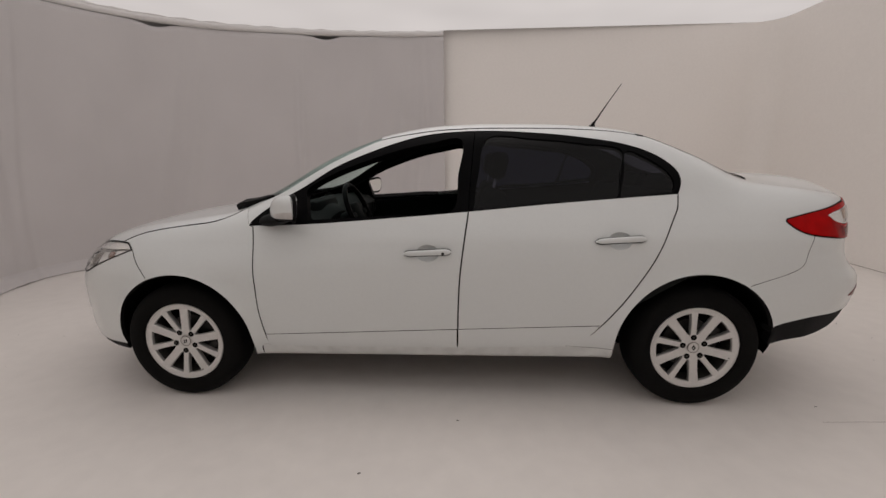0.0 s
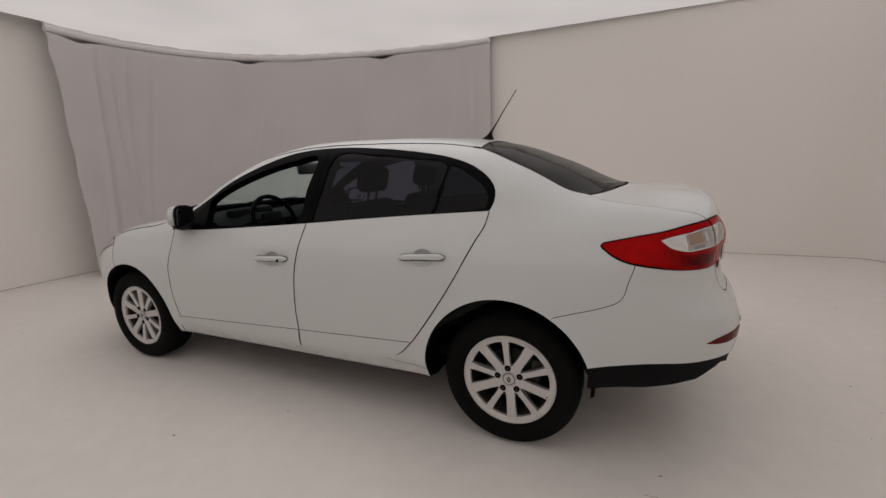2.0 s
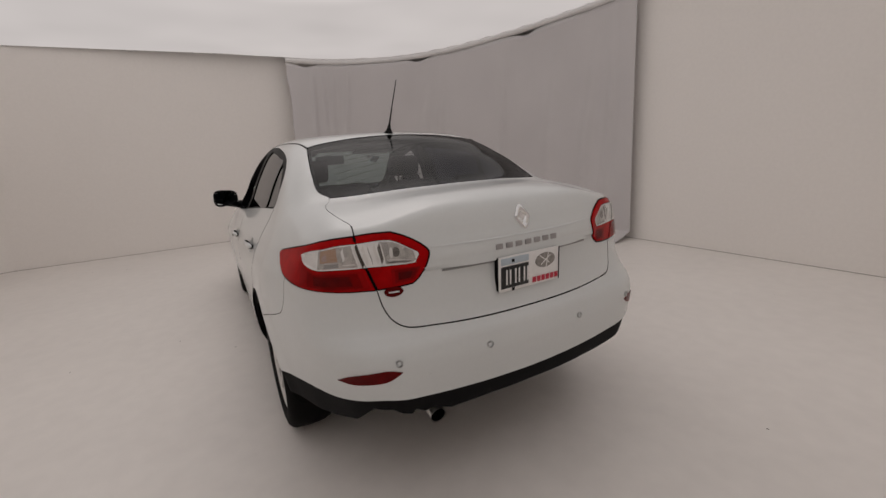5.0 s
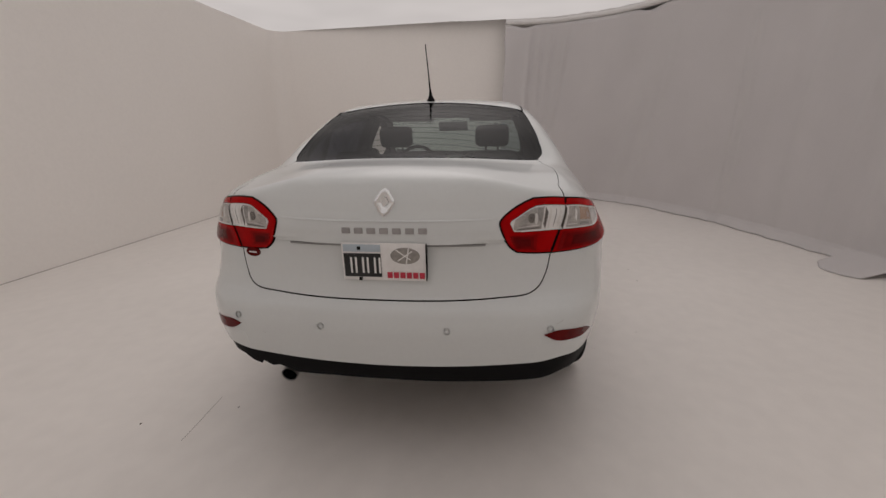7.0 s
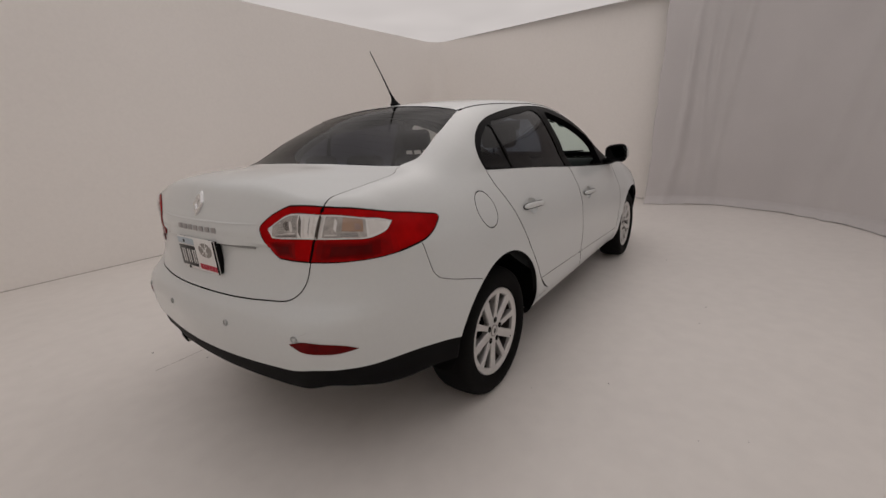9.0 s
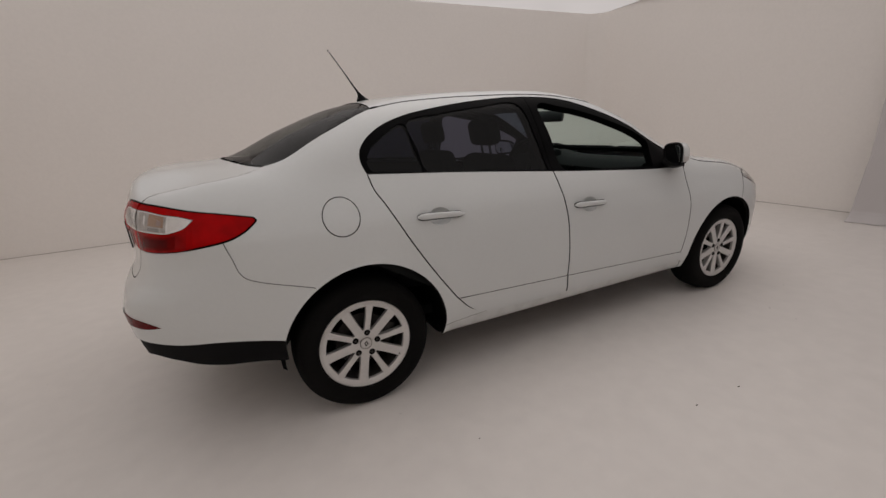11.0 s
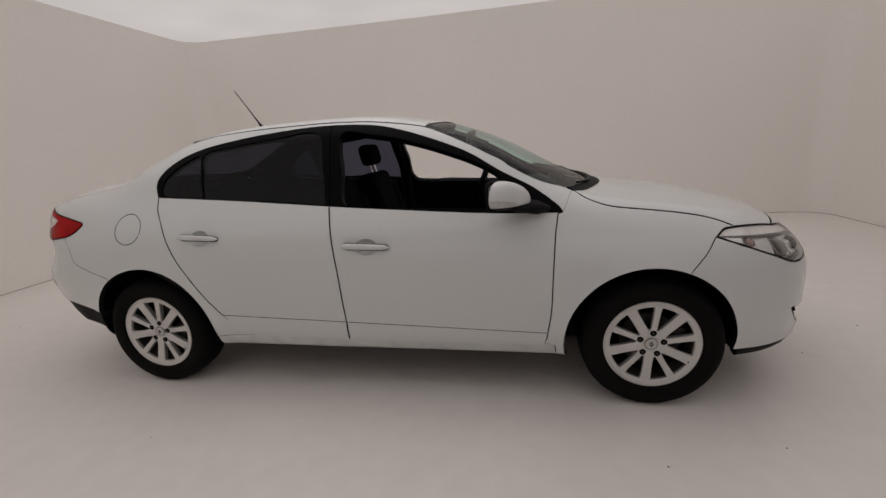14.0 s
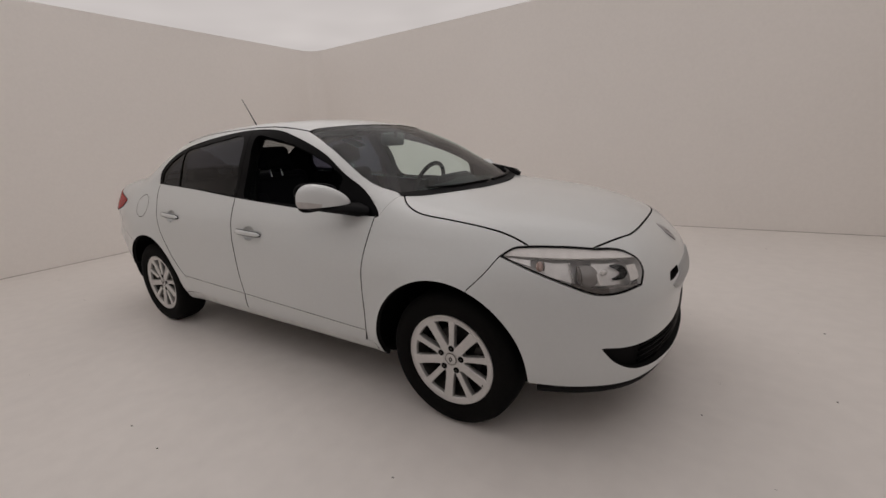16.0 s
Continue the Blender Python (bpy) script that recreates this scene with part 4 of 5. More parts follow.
both("bezel", rim_of([inner_ins, skin(in_bot, in_top)], .0042, .0052, REARWRAP), WHITE, inner_lamps, "white lamp bezel")


def patch(name, mid, a, b, mat, parents, lift=.006, turn=0.):
    """A small oval on the skin of both sides."""
    c = np.array(mid, float)
    n = slope(c[None])[0]
    u = np.cross([0, 0, 1], n)
    u /= np.linalg.norm(u)
    w = np.cross(n, u)
    ring = [c + a * math.cos(t) * u + b * math.sin(t) * w for t in np.linspace(0, 2 * math.pi, 28 if a > .017 else 10, endpoint=False)]
    return both(name, panel([skin(*ring, ring[0], gap=.02)[:-1]], REARWRAP, grid=.008, gap=0, lift=lift, depth=.004), mat, parents)




def facet(name, low, high, f0, f1, g0, g1, mat, parents, lay, lift=.005, depth=.004, bulge=0., label=""):
    """A pane inside a lamp: from f0 to f1 of its length, from g0 to g1 of its height between two edges."""
    def along(line, f):
        d = np.concatenate([[0], np.cumsum(np.linalg.norm(np.diff(line, axis=0), axis=1))]) / 1.
        return np.stack([np.interp(np.asarray(f) * d[-1], d, line[:, k]) for k in range(3)], -1)

    def at(f, g):
        a_, b_ = along(low, f), along(high, f)
        return a_ + (b_ - a_) * np.asarray(g)[..., None]
    f = np.linspace(f0, f1, 7)
    one = np.ones(7)
    edges = [at(f, g0 * one), at(f1 * one[:3], np.linspace(g0, g1, 3)), at(f[::-1], g1 * one), at(f0 * one[:3], np.linspace(g1, g0, 3))]
    edges = [skin(*e, gap=.02) for e in edges]
    mid = at(np.array([.5 * (f0 + f1)]), np.array([.5 * (g0 + g1)]))[0]
    half = np.linalg.norm(at(np.array([f0]), np.array([.5]))[0] - mid) + 1e-6

    def raised(p):
        return lift + bulge * np.clip(1 - (np.linalg.norm(p - mid, axis=1) / half) ** 2, 0, 1)
    return both(name, panel(edges, lay, grid=.008, gap=.0006, lift=raised, depth=depth), mat, parents, label)


outer_low, outer_high = ins_bot[::-1], ins_top
for f0, f1, g0, g1, mat, lift, name in ((.10, .38, .14, .86, WHITE_LENS, .005, "clear_panel"), (.40, .92, .06, .94, BULB_HAZE, .005, "bulb_bowl"), (.44, .70, .34, .92, AMBER, .0058, "amber_bulb"),
                                        (.47, .55, .42, .74, PINK_LAMP, .0066, "bulb_glass"), (.50, .70, .10, .28, LAMP_GREY, .0056, "bowl_foot"), (.74, .90, .16, .22, WHITE_LENS, .0056, "clear_rib"),
                                        (.76, .80, .30, .88, SILVER, .0056, "clear_rib"), (.93, .955, .06, .94, WHITE_LENS, .005, "clear_rib")):
    facet(name, outer_low, outer_high, f0, f1, g0, g1, mat, outer_lamps, REARWRAP, lift - .003, .001)
facet("lamp_edge", outer_low, outer_high, .962, 1., -.02, 1.02, EDGE_BROWN, outer_lamps, REARWRAP, .0058, .002)
k = int(np.argmax(inner_ins[:, 1]))
inner_high, inner_low = inner_ins[:k + 1], inner_ins[k:][::-1]
for f0, f1, g0, g1, mat, lift, name in ((.03, .09, .06, .94, WHITE_LENS, .005, "clear_rib"), (.10, .20, .06, .94, SILVER, .005, "clear_panel"), (.13, .15, .10, .90, LAMP_GREY, .0056, "clear_rib"),
                                        (.21, .26, .06, .94, WHITE_LENS, .005, "clear_rib"), (.275, .335, .06, .94, TAIL_DARK, .0054, "bowl_edge"), (.345, .88, .06, .94, BULB_HAZE, .005, "bulb_bowl"),
                                        (.36, .46, .34, .90, LAMP_GREY, .0056, "bowl_fold"), (.36, .80, .10, .17, TAIL_DARK, .0056, "bowl_foot"), (.36, .84, .21, .26, WHITE_LENS, .0056, "mirror_strip")):
    facet(name, inner_low, inner_high, f0, f1, g0, g1, mat, inner_lamps, REARWRAP, lift - .003, .001)
patch("bulb_socket", (2.190, -.508, .996), .013, .017, TAIL_DARK, inner_lamps, .0036)
patch("clear_bulb", (2.186, -.524, .994), .006, .020, WHITE_LENS, inner_lamps, .0042)
lens_low, lens_high = bot_out[bot_out[:, 0] > 1.95], ins_bot[::-1][ins_bot[::-1][:, 0] > 1.95]
for f0, f1, g0, g1, mat, lift in ((-.02, .985, .03, .96, SOFT_RED, .0050), (.08, .95, .08, .90, MID_RED, .0053), (.22, .88, .15, .82, DEEP_RED, .0056), (.32, .78, .26, .72, DARK_RED, .0059)):
    facet("dark_lens", lens_low, lens_high, f0, f1, g0, g1, mat, outer_lamps, REARWRAP, lift, .001)
low_in, low_edge = skin((2.170, -.585, .938), (2.190, -.50, .940), (2.211, -.425, .940)), skin((2.174, -.568, .878), (2.19, -.51, .880), (2.204, -.452, .888))
for f0, f1, g0, g1, mat, lift in ((.34, .98, .02, .98, MID_RED, .0053), (.42, .92, .12, .88, DEEP_RED, .0056), (.50, .84, .26, .74, DARK_RED, .0059)):
    facet("dark_lens", low_edge, low_in, f0, f1, g0, g1, mat, inner_lamps, REARWRAP, lift, .001)
for ob in both("lens", panel([ins_bot, ins_top, cut_mid], REARWRAP, grid=.016, gap=.006, lift=.0066, depth=0), LENS, outer_lamps) + \
        both("lens", panel([inner_ins, skin(in_bot, in_top)], REARWRAP, grid=.016, gap=.006, lift=.0066, depth=0), LENS, inner_lamps):
    ob.visible_shadow = False

# headlamps
lamp_loop = [lamp_top_a, lamp_top_b, lamp_in, lamp_low]


heads = both("head_lamp", panel(lamp_loop, NOSEWRAP, grid=.02, gap=-.006, lift=-.058, depth=0), SILVER, (car, car), "clear headlamp with silver reflector")
v, f, n = panel(lamp_loop, NOSEWRAP, grid=.02, gap=.0005, lift=.0, depth=.064)
keep = [g for g in f if len(g) == 4]
for i, h in enumerate(heads):
    m = np.array([1, 1 - 2 * i, 1])
    bm = bmesh.new()
    vs = [bm.verts.new(tuple(a)) for a in v * m]
    for g in keep:
        bm.faces.new([vs[k] for k in (g if i else g[::-1])])
    bmesh.ops.delete(bm, geom=[a for a in bm.verts if not a.link_faces], context="VERTS")
    bmesh.ops.remove_doubles(bm, verts=bm.verts, dist=.0006)
    part("lamp_wall", bm, SILVER, h)
for ob in both("lens", panel(lamp_loop, NOSEWRAP, grid=.02, gap=.003, lift=.002, depth=0), HEAD_LENS, heads, "clear lens"):
    ob.visible_shadow = False


both("seal", rim_of(lamp_loop, .0060, .002, NOSEWRAP), BLACK, heads, "black lamp seal")
k = int(np.argmin(np.abs(lamp_in[:, 2] - .782)))
brow = skin(lamp_in[k], (-2.006, -.564, .792), (-1.93, -.65, .804), (-1.839, -.717, .811), (-1.723, -.773, .82), (-1.643, -.798, .825), light_tip)
both("upper_bezel", panel([lamp_top_a, lamp_top_b, lamp_in[:k + 1], brow], NOSEWRAP, grid=.02, gap=.004, lift=-.003, depth=.010), WHITE_LENS, heads, "pale upper lamp bezel")
k2 = int(np.argmin(np.abs(lamp_in[:, 2] - .715)))
bed = np.vstack([lamp_low[::-1], lamp_in[::-1][:len(lamp_in) - k2]])
for f0, f1, g0, g1, mat, lift, bulge, name in (
        (.06, .21, .36, .90, SILVER, -.007, 0, "side_panel"), (.28, .47, .16, .94, SILVER, -.016, -.014, "indicator_bowl"), (.47, .72, .02, .20, TAIL_DARK, -.022, 0, "lamp_tray"),
        (.72, .97, .02, .16, LAMP_GREY, -.022, 0, "lamp_tray"), (.62, .80, .26, .95, SILVER, -.020, -.012, "low_beam_bowl"), (.875, .97, .24, .80, WHITE_LENS, -.009, .003, "inner_panel")):
    facet(name, bed, brow[::-1], f0, f1, g0, g1, mat, heads, NOSEWRAP, lift, .01, bulge)


def lamp_at(x, y, z, deep, sgn):
    """A point behind the headlamp's lens, with the lens' outward direction there."""
    p = np.array([[x, -y, z]])
    for _ in range(4):
        p = p - slope(p) * body(p)[:, None]
    n = slope(p)[0]
    m = np.array([1, sgn, 1])
    return (p[0] - n * deep) * m, n * m


def lamp_ball(name, at, deep, size, mat, label=""):
    """A rounded body inside both headlamps: size along the lamp, into it and upwards."""
    for sgn, h in zip((1, -1), heads):
        c, n = lamp_at(*at, deep, sgn)
        u = np.cross([0, 0, 1], n)
        u /= np.linalg.norm(u)
        w = np.cross(n, u)
        bm = bmesh.new()
        bmesh.ops.create_uvsphere(bm, u_segments=24, v_segments=14, radius=1)
        for q in bm.verts:
            a = np.array(q.co)
            q.co = c + u * a[0] * size[0] + n * a[1] * size[1] + w * a[2] * size[2]
        bmesh.ops.recalc_face_normals(bm, faces=bm.faces)
        part(name, bm, mat, h, label)


def lamp_wire(name, pts, deep, radii, mat):
    for sgn, h in zip((1, -1), heads):
        bm = bmesh.new()
        tube(bm, [tuple(lamp_at(*p, deep, sgn)[0]) for p in pts], radii, 8)
        part(name, bm, mat, h)


lamp_ball("indicator_bulb", (-1.752, .785, .799), .014, (.016, .012, .021), PINK_LAMP, "pinkish indicator bulb")
lamp_ball("bulb_shade", (-1.764, .776, .800), .013, (.005, .010, .022), TAIL_DARK)
# The projector's dark side and white glint are painted on as separate bodies.
lamp_ball("projector", (-1.922, .711, .762), .030, (.046, .026, .048), PROJECTOR, "dark glass projector lens")
lamp_ball("projector_dark_side", (-1.893, .731, .766), .022, (.010, .020, .040), TAIL_DARK)
lamp_ball("projector_glint", (-1.958, .698, .742), .012, (.005, .006, .024), WHITE_LENS)
lamp_ball("low_beam_bulb", (-1.972, .660, .768), .018, (.015, .012, .011), WHITE_LENS)
lamp_wire("bowl_rim", ((-1.848, .722, .806), (-1.856, .738, .780), (-1.870, .752, .752), (-1.884, .759, .734)), .010, .0026, LAMP_GREY)
arc = [(-1.985 - .044 * math.cos(radians(a)), .632 - .044 * math.cos(radians(a)), .757 + .036 * math.sin(radians(a))) for a in np.linspace(80, -95, 15)]
lamp_wire("bowl_edge", arc, .016, [.003 + .0125 * max(0, math.sin(math.pi * k / 14)) ** .8 for k in range(15)], ROUGH_BLACK)
lamp_wire("brow_line", ((-1.654, .802, .819), (-1.70, .790, .814), (-1.741, .768, .821)), .010, .0016, LAMP_GREY)
for k in range(7):
    lamp_wire("lamp_flute", ((-1.985 - .010 * k, .690 - .010 * k, .712 - .001 * k), (-2.030 - .008 * k, .655 - .014 * k, .697 - .0005 * k), (-2.055 - .004 * k, .628 - .015 * k, .692 + .001 * k)), .018, .0012, LAMP_GREY)
# grilles
v, f, n = panel([grille_low, mirrored(grille_low)[1:], across(grille_foot)[::-1]], NOSEWRAP, grid=.03, gap=-.025, lift=-.034, depth=0)
grille = under(mesh_object("lower_grille", v, f, ROUGH_BLACK, n), car, "black lower air intake")
for zz in (.36, .385, .41, .435, .46):
    ys = np.linspace(-.56, .56, 41)
    q = on_nose(*[(y, zz) for y in ys]) + np.array([.022, 0, 0])
    bm = bmesh.new()
    tube(bm, [tuple(a) for a in q], .006, 6)
    part("grille_bar", bm, BLACK, grille)
for sgn in (1, -1):
    q = slot if sgn == 1 else mirrored(slot)
    v, f, n = panel([q], NOSEWRAP, grid=.02, gap=-.016, lift=-.026, depth=0)
    under(mesh_object("upper_grille", v, f, ROUGH_BLACK, n), front_bumper, "black upper grille slot")
chin_edge = chin[chin[:, 0] < -1.74]
whole("chin_lip", panel([across(chin_edge), mirrored(skin((-1.74, -.785, .235), chin_edge[0])), across(skin((-1.74, -.785, .235), (-1.94, -.68, .23), (-2.06, -.57, .24), (-2.14, -.38, .25), (-2.19, 0, .255)))[::-1],
                        skin((-1.74, -.785, .235), chin_edge[0])], NOSEWRAP, gap=.001, lift=-.004, depth=.03), ROUGH_BLACK, front_bumper, "black lower lip")

# ---- fittings of the tail ----
def emblem(onto, y0, z0, out, parent, tall=.046, wide=.0355, mat=CHROME):
    """A chrome lozenge with a sunk middle, raised from the skin along x."""
    bm = bmesh.new()
    shape = [(0, 1), (.42, .80), (1, .10), (1, -.10), (.42, -.80), (0, -1), (-.42, -.80), (-1, -.10), (-1, .10), (-.42, .80)]
    rings = []
    for k, h in ((1, 0), (1, .004), (.80, .009), (.50, .0075), (.34, .002)):
        q = onto(*[(y0 + a * wide * k, z0 + b * tall * k) for a, b in shape])
        rings.append([bm.verts.new(tuple(p + np.array([out * h, 0, 0]))) for p in q])
    n = len(shape)
    for p, q in zip(rings, rings[1:]):
        for i in range(n):
            bm.faces.new((p[i], p[(i + 1) % n], q[(i + 1) % n], q[i]))
    bm.faces.new(rings[-1])
    bmesh.ops.recalc_face_normals(bm, faces=bm.faces)
    return part("diamond_emblem", bm, mat, parent, "chrome diamond emblem", smooth=False)


emblem(on_tail, .006, 1.057, 1, boot_lid)
emblem(on_nose, 0, .790, -1, front_bumper, .040, .031, BADGE)
# Bumper paint that faces away; its shade is put into the grey.
plate_rest = nose((-.205, .684), (-.12, .686), (0, .687), (.12, .686), (.205, .684))
plate_foot = nose((.36, .640), (.33, .617), (.18, .614), (0, .613), (-.18, .614), (-.33, .617), (-.36, .640))
whole("plate_rest", panel([plate_rest, skin(on_nose((.205, .684))[0], on_nose((.24, .656))[0], on_nose((.36, .640))[0]), plate_foot, skin(on_nose((-.36, .640))[0], on_nose((-.24, .656))[0], on_nose((-.205, .684))[0])],
                          NOSEWRAP, grid=.03, gap=.001, lift=.004, depth=.008), PLATE_REST, front_bumper, "flat painted rest for a number plate, greyed for shade")
for k in range(7):
    bm = bmesh.new()
    y = -.128 + k * .0447
    p = on_tail((y, .963))[0]
    block(bm, (.006, .031, .021), (p[0] + .001, y, .963), .003)
    part("badge_bar", bm, BADGE, boot_lid)
bm = bmesh.new()
ov = on_tail((-.526, .857))[0]
bmesh.ops.create_cone(bm, cap_ends=True, segments=28, radius1=.034, radius2=.032, depth=.004, matrix=Matrix.Translation(ov + np.array([.003, -.001, 0])) @ pose(0, 0, 0, 0, 90, -14) @ Matrix.Diagonal((.55, 1, 1, 1)))
badge = part("oval_badge", bm, DARK_RED, boot_lid, "dark red oval badge")
bm = bmesh.new()
block(bm, (.001, .036, .005), tuple(ov + np.array([.0062, -.001, 0])), 0, (0, 0, -14))
part("badge_print", bm, WHITE, boot_lid)

plate = under(new("number_plate"), car, "white-framed number plate holder")
def boot_ledge(z0, half, deep, high):
    """A sharp lip across the boot lid with a flat underside, fading out at both ends."""
    ys = np.linspace(-half, half, 61)
    q = on_tail(*[(y, z0 + .004 * (abs(y) / half) ** 3) for y in ys])
    up = on_tail(*[(y, z0 + .004 * (abs(y) / half) ** 3 + high) for y in ys])
    bm = bmesh.new()
    rows = []
    for p, t, y in zip(q, up, ys):
        d = deep * min(1, (half - abs(y)) / (.35 * half)) ** .7
        rows.append([bm.verts.new(v) for v in ((p[0] - .004, p[1], p[2]), (p[0] + d, p[1], p[2] + .0012), (t[0] + .0006, t[1], t[2]), (t[0] - .006, t[1], t[2]))])
    for a, b in zip(rows, rows[1:]):
        for j in range(3):
            bm.faces.new((a[j], a[j + 1], b[j + 1], b[j]))
    bmesh.ops.recalc_face_normals(bm, faces=bm.faces)
    return part("boot_lip", bm, PAINT, boot_lid)


boot_ledge(.914, .385, .019, .034)
boot_ledge(.993, .40, .0035, .006)
# dark strip that paints the line of shade under the lip
bm = bmesh.new()
q = on_tail(*[(y, .9085) for y in np.linspace(-.352, .352, 41)]) + np.array([.0035, 0, 0])
tube(bm, [tuple(a) for a in q], [(.003, .0042)] * 41, 8)
part("lip_shade_strip", bm, LIP_SHADE, boot_lid, "dark grey strip for the shade under the boot lip")
PLATE = Matrix.Translation((2.274, .004, .856)) @ pose(0, 0, 0, 0, 2, 0)


def plate_bit(name, y, z, w, h, mat, out, label="", thick=.002, parent=None):
    bm = bmesh.new()
    block(bm, (thick, w, h), (0, 0, 0), min(.002, thick * .4))
    bmesh.ops.transform(bm, matrix=PLATE @ Matrix.Translation((out, y, z)), verts=bm.verts)
    return part(name, bm, mat, parent or plate, label)


LIGHT_BLUE = material("pale_blue_print", (.45, .52, .58), .5)
PLATE_BLACK = material("plate_black", (.01, .01, .011), .35)
plate_bit("plate_holder", 0, 0, .298, .130, ROUGH_BLACK, -.014, "black plate holder", thick=.022)
plate_bit("plate_base", 0, 0, .296, .136, WHITE, 0, thick=.008)
plate_bit("plate_field", -.075, -.012, .132, .086, PLATE_BLACK, .0052)
plate_bit("plate_strip", -.075, .050, .132, .026, LIGHT_BLUE, .0052)
for k in range(3):
    plate_bit("plate_character", -.115 + k * .042, -.012, .007, .058, WHITE, .0066)
    plate_bit("plate_character", -.098 + k * .042, -.012, .007, .058, WHITE, .0066)
plate_bit("plate_screw", -.085, .050, .012, .012, ROUGH_BLACK, .0066)
plate_bit("plate_screw", -.085, -.062, .012, .012, ROUGH_BLACK, .0066)
bm = bmesh.new()
bmesh.ops.create_cone(bm, cap_ends=True, segments=32, radius1=.038, radius2=.036, depth=.002, matrix=PLATE @ Matrix.Translation((.0056, .076, .024)) @ pose(0, 0, 0, 0, 90, 0) @ Matrix.Diagonal((.78, 1.35, 1, 1)))
part("advert_oval", bm, STEEL, plate, "grey oval logo shape")
for turn_, at_ in ((35, (.076, .024)), (-35, (.070, .028)), (80, (.084, .022))):
    bm = bmesh.new()
    block(bm, (.001, .088, .004), (0, 0, 0), 0)
    bmesh.ops.transform(bm, matrix=PLATE @ Matrix.Translation((.0072, *at_)) @ pose(0, 0, 0, turn_, 0, 0) @ Matrix.Diagonal((1, .7, 1, 1)), verts=bm.verts)
    part("logo_line", bm, WHITE, plate)
for k in range(6):
    plate_bit("advert_bar", .020 + k * .0227, -.047, .018, .022, TEXT_RED, .0056)
plate_bit("plate_edge", .1485, 0, .003, .134, ROUGH_BLACK, .004, thick=.006)
for y, z in ((-.228, .626), (.224, .625), (.579, .624), (-.567, .637)):
    p = on_tail((y, z))[0]
    q = Vector((0, -1, 0)).rotation_difference(Vector(slope(p[None])[0]))
    for name, profile, mat in (("parking_sensor", [(.0092, -.004), (.0095, .001), (.0105, .0018), (.0125, .0012), (.0128, -.003)], SENSOR),
                                   ("sensor_face", [(.0001, -.0016), (.0070, -.0012), (.0078, .0002), (.0080, .004)], PAINT)):
        bm = bmesh.new()
        spin(bm, profile, 20)
        bmesh.ops.transform(bm, matrix=Matrix.Translation(p) @ q.to_matrix().to_4x4(), verts=bm.verts)
        part(name, bm, mat, rear_bumper, "grey parking sensor ring" if mat is SENSOR else "white sensor face")
refl = [skin((2.140, -.750, .572), (2.18, -.712, .596), (2.22, -.66, .611), (2.265, -.60, .616), (2.28, -.558, .604)), skin((2.28, -.558, .604), (2.265, -.60, .579), (2.23, -.66, .571), (2.19, -.70, .567), (2.140, -.750, .572))]
both("bumper_reflector", panel(refl, REARWRAP, grid=.012, gap=0, lift=.003, depth=.004), DARK_RED, (rear_bumper, rear_bumper), "dark red bumper reflector")
cap_line = [on_tail(*dense([(-.605, .515), (-.605, .555), (-.555, .562), (-.545, .522)], .01))]
v, f, n = panel(cap_line, REARWRAP, grid=.02, gap=0, lift=.0012, depth=.002)
under(mesh_object("towing_cover", v, f, PAINT, n), rear_bumper)
# old scuffs in the bumper paint
for pts in (((.60, .640), (.612, .644), (.625, .651)), ((-.47, .578), (-.458, .571))):
    bm = bmesh.new()
    q = on_tail(*dense(pts, .012)) + np.array([-.0004, 0, 0])
    tube(bm, [tuple(a) for a in q], .0010, 6)
    part("paint_scuff", bm, SENSOR, rear_bumper, "thin grey scuff")
bm = bmesh.new()
rows = tube(bm, [(1.95, -.416, .385), (2.13, -.416, .380), (2.205, -.417, .370), (2.240, -.418, .362)], [.024, .026, .030, .0315], 24, cap=False)
part("exhaust_pipe", bm, PIPE_STEEL, car, "dull steel exhaust tip")
bm = bmesh.new()
tube(bm, [(2.2385, -.418, .3625), (2.205, -.417, .370), (2.10, -.416, .381)], [.0265, .0255, .021], 24)
bmesh.ops.delete(bm, geom=[max(bm.faces, key=lambda g: g.calc_center_median().x)], context="FACES")
part("pipe_dark", bm, LINER, car)

# ---- roof: aerial and drip mouldings ----
aerial = under(new("aerial"), car, "thin black roof aerial")
bm = bmesh.new()
foot = on_top((.998, 0))[0]
rings = []
for h, a, b in ((-.004, .042, .026), (.004, .040, .024), (.014, .028, .016), (.03, .014, .010), (.05, .008, .007)):
    rings.append([bm.verts.new((foot[0] + h * .6 + a * math.cos(t), b * math.sin(t), foot[2] + h)) for t in np.linspace(0, 2 * math.pi, 20, endpoint=False)])
for a, b in zip(rings, rings[1:]):
    for k in range(20):
        bm.faces.new((a[k], a[(k + 1) % 20], b[(k + 1) % 20], b[k]))
bm.faces.new(rings[-1])
part("aerial_foot", bm, ROUGH_BLACK, aerial)
bm = bmesh.new()
tube(bm, [(foot[0] + .025, 0, foot[2] + .04), (foot[0] + .055, 0, foot[2] + .085), (1.10, 0, 1.615), (1.181, 0, 1.733)], [.0065, .0045, .0032, .0026], 8)
part("aerial_mast", bm, ROUGH_BLACK, aerial)
for sgn in (1, -1):
    bm = bmesh.new()
    q = roof_side * np.array([1, sgn, 1])
    nn = slope(q)
    tube(bm, [tuple(a) for a in (q - nn * .004)[::3]], .006, 8)
    part("drip_moulding", bm, BLACK, car)
    bm = bmesh.new()
    q = roof_side[-4:] * np.array([1, sgn, 1])
    tube(bm, [tuple(a) for a in (q - slope(q) * .001)], .0065, 8)
    part("moulding_end", bm, BLACK, car)

# ---- outside mirrors ----


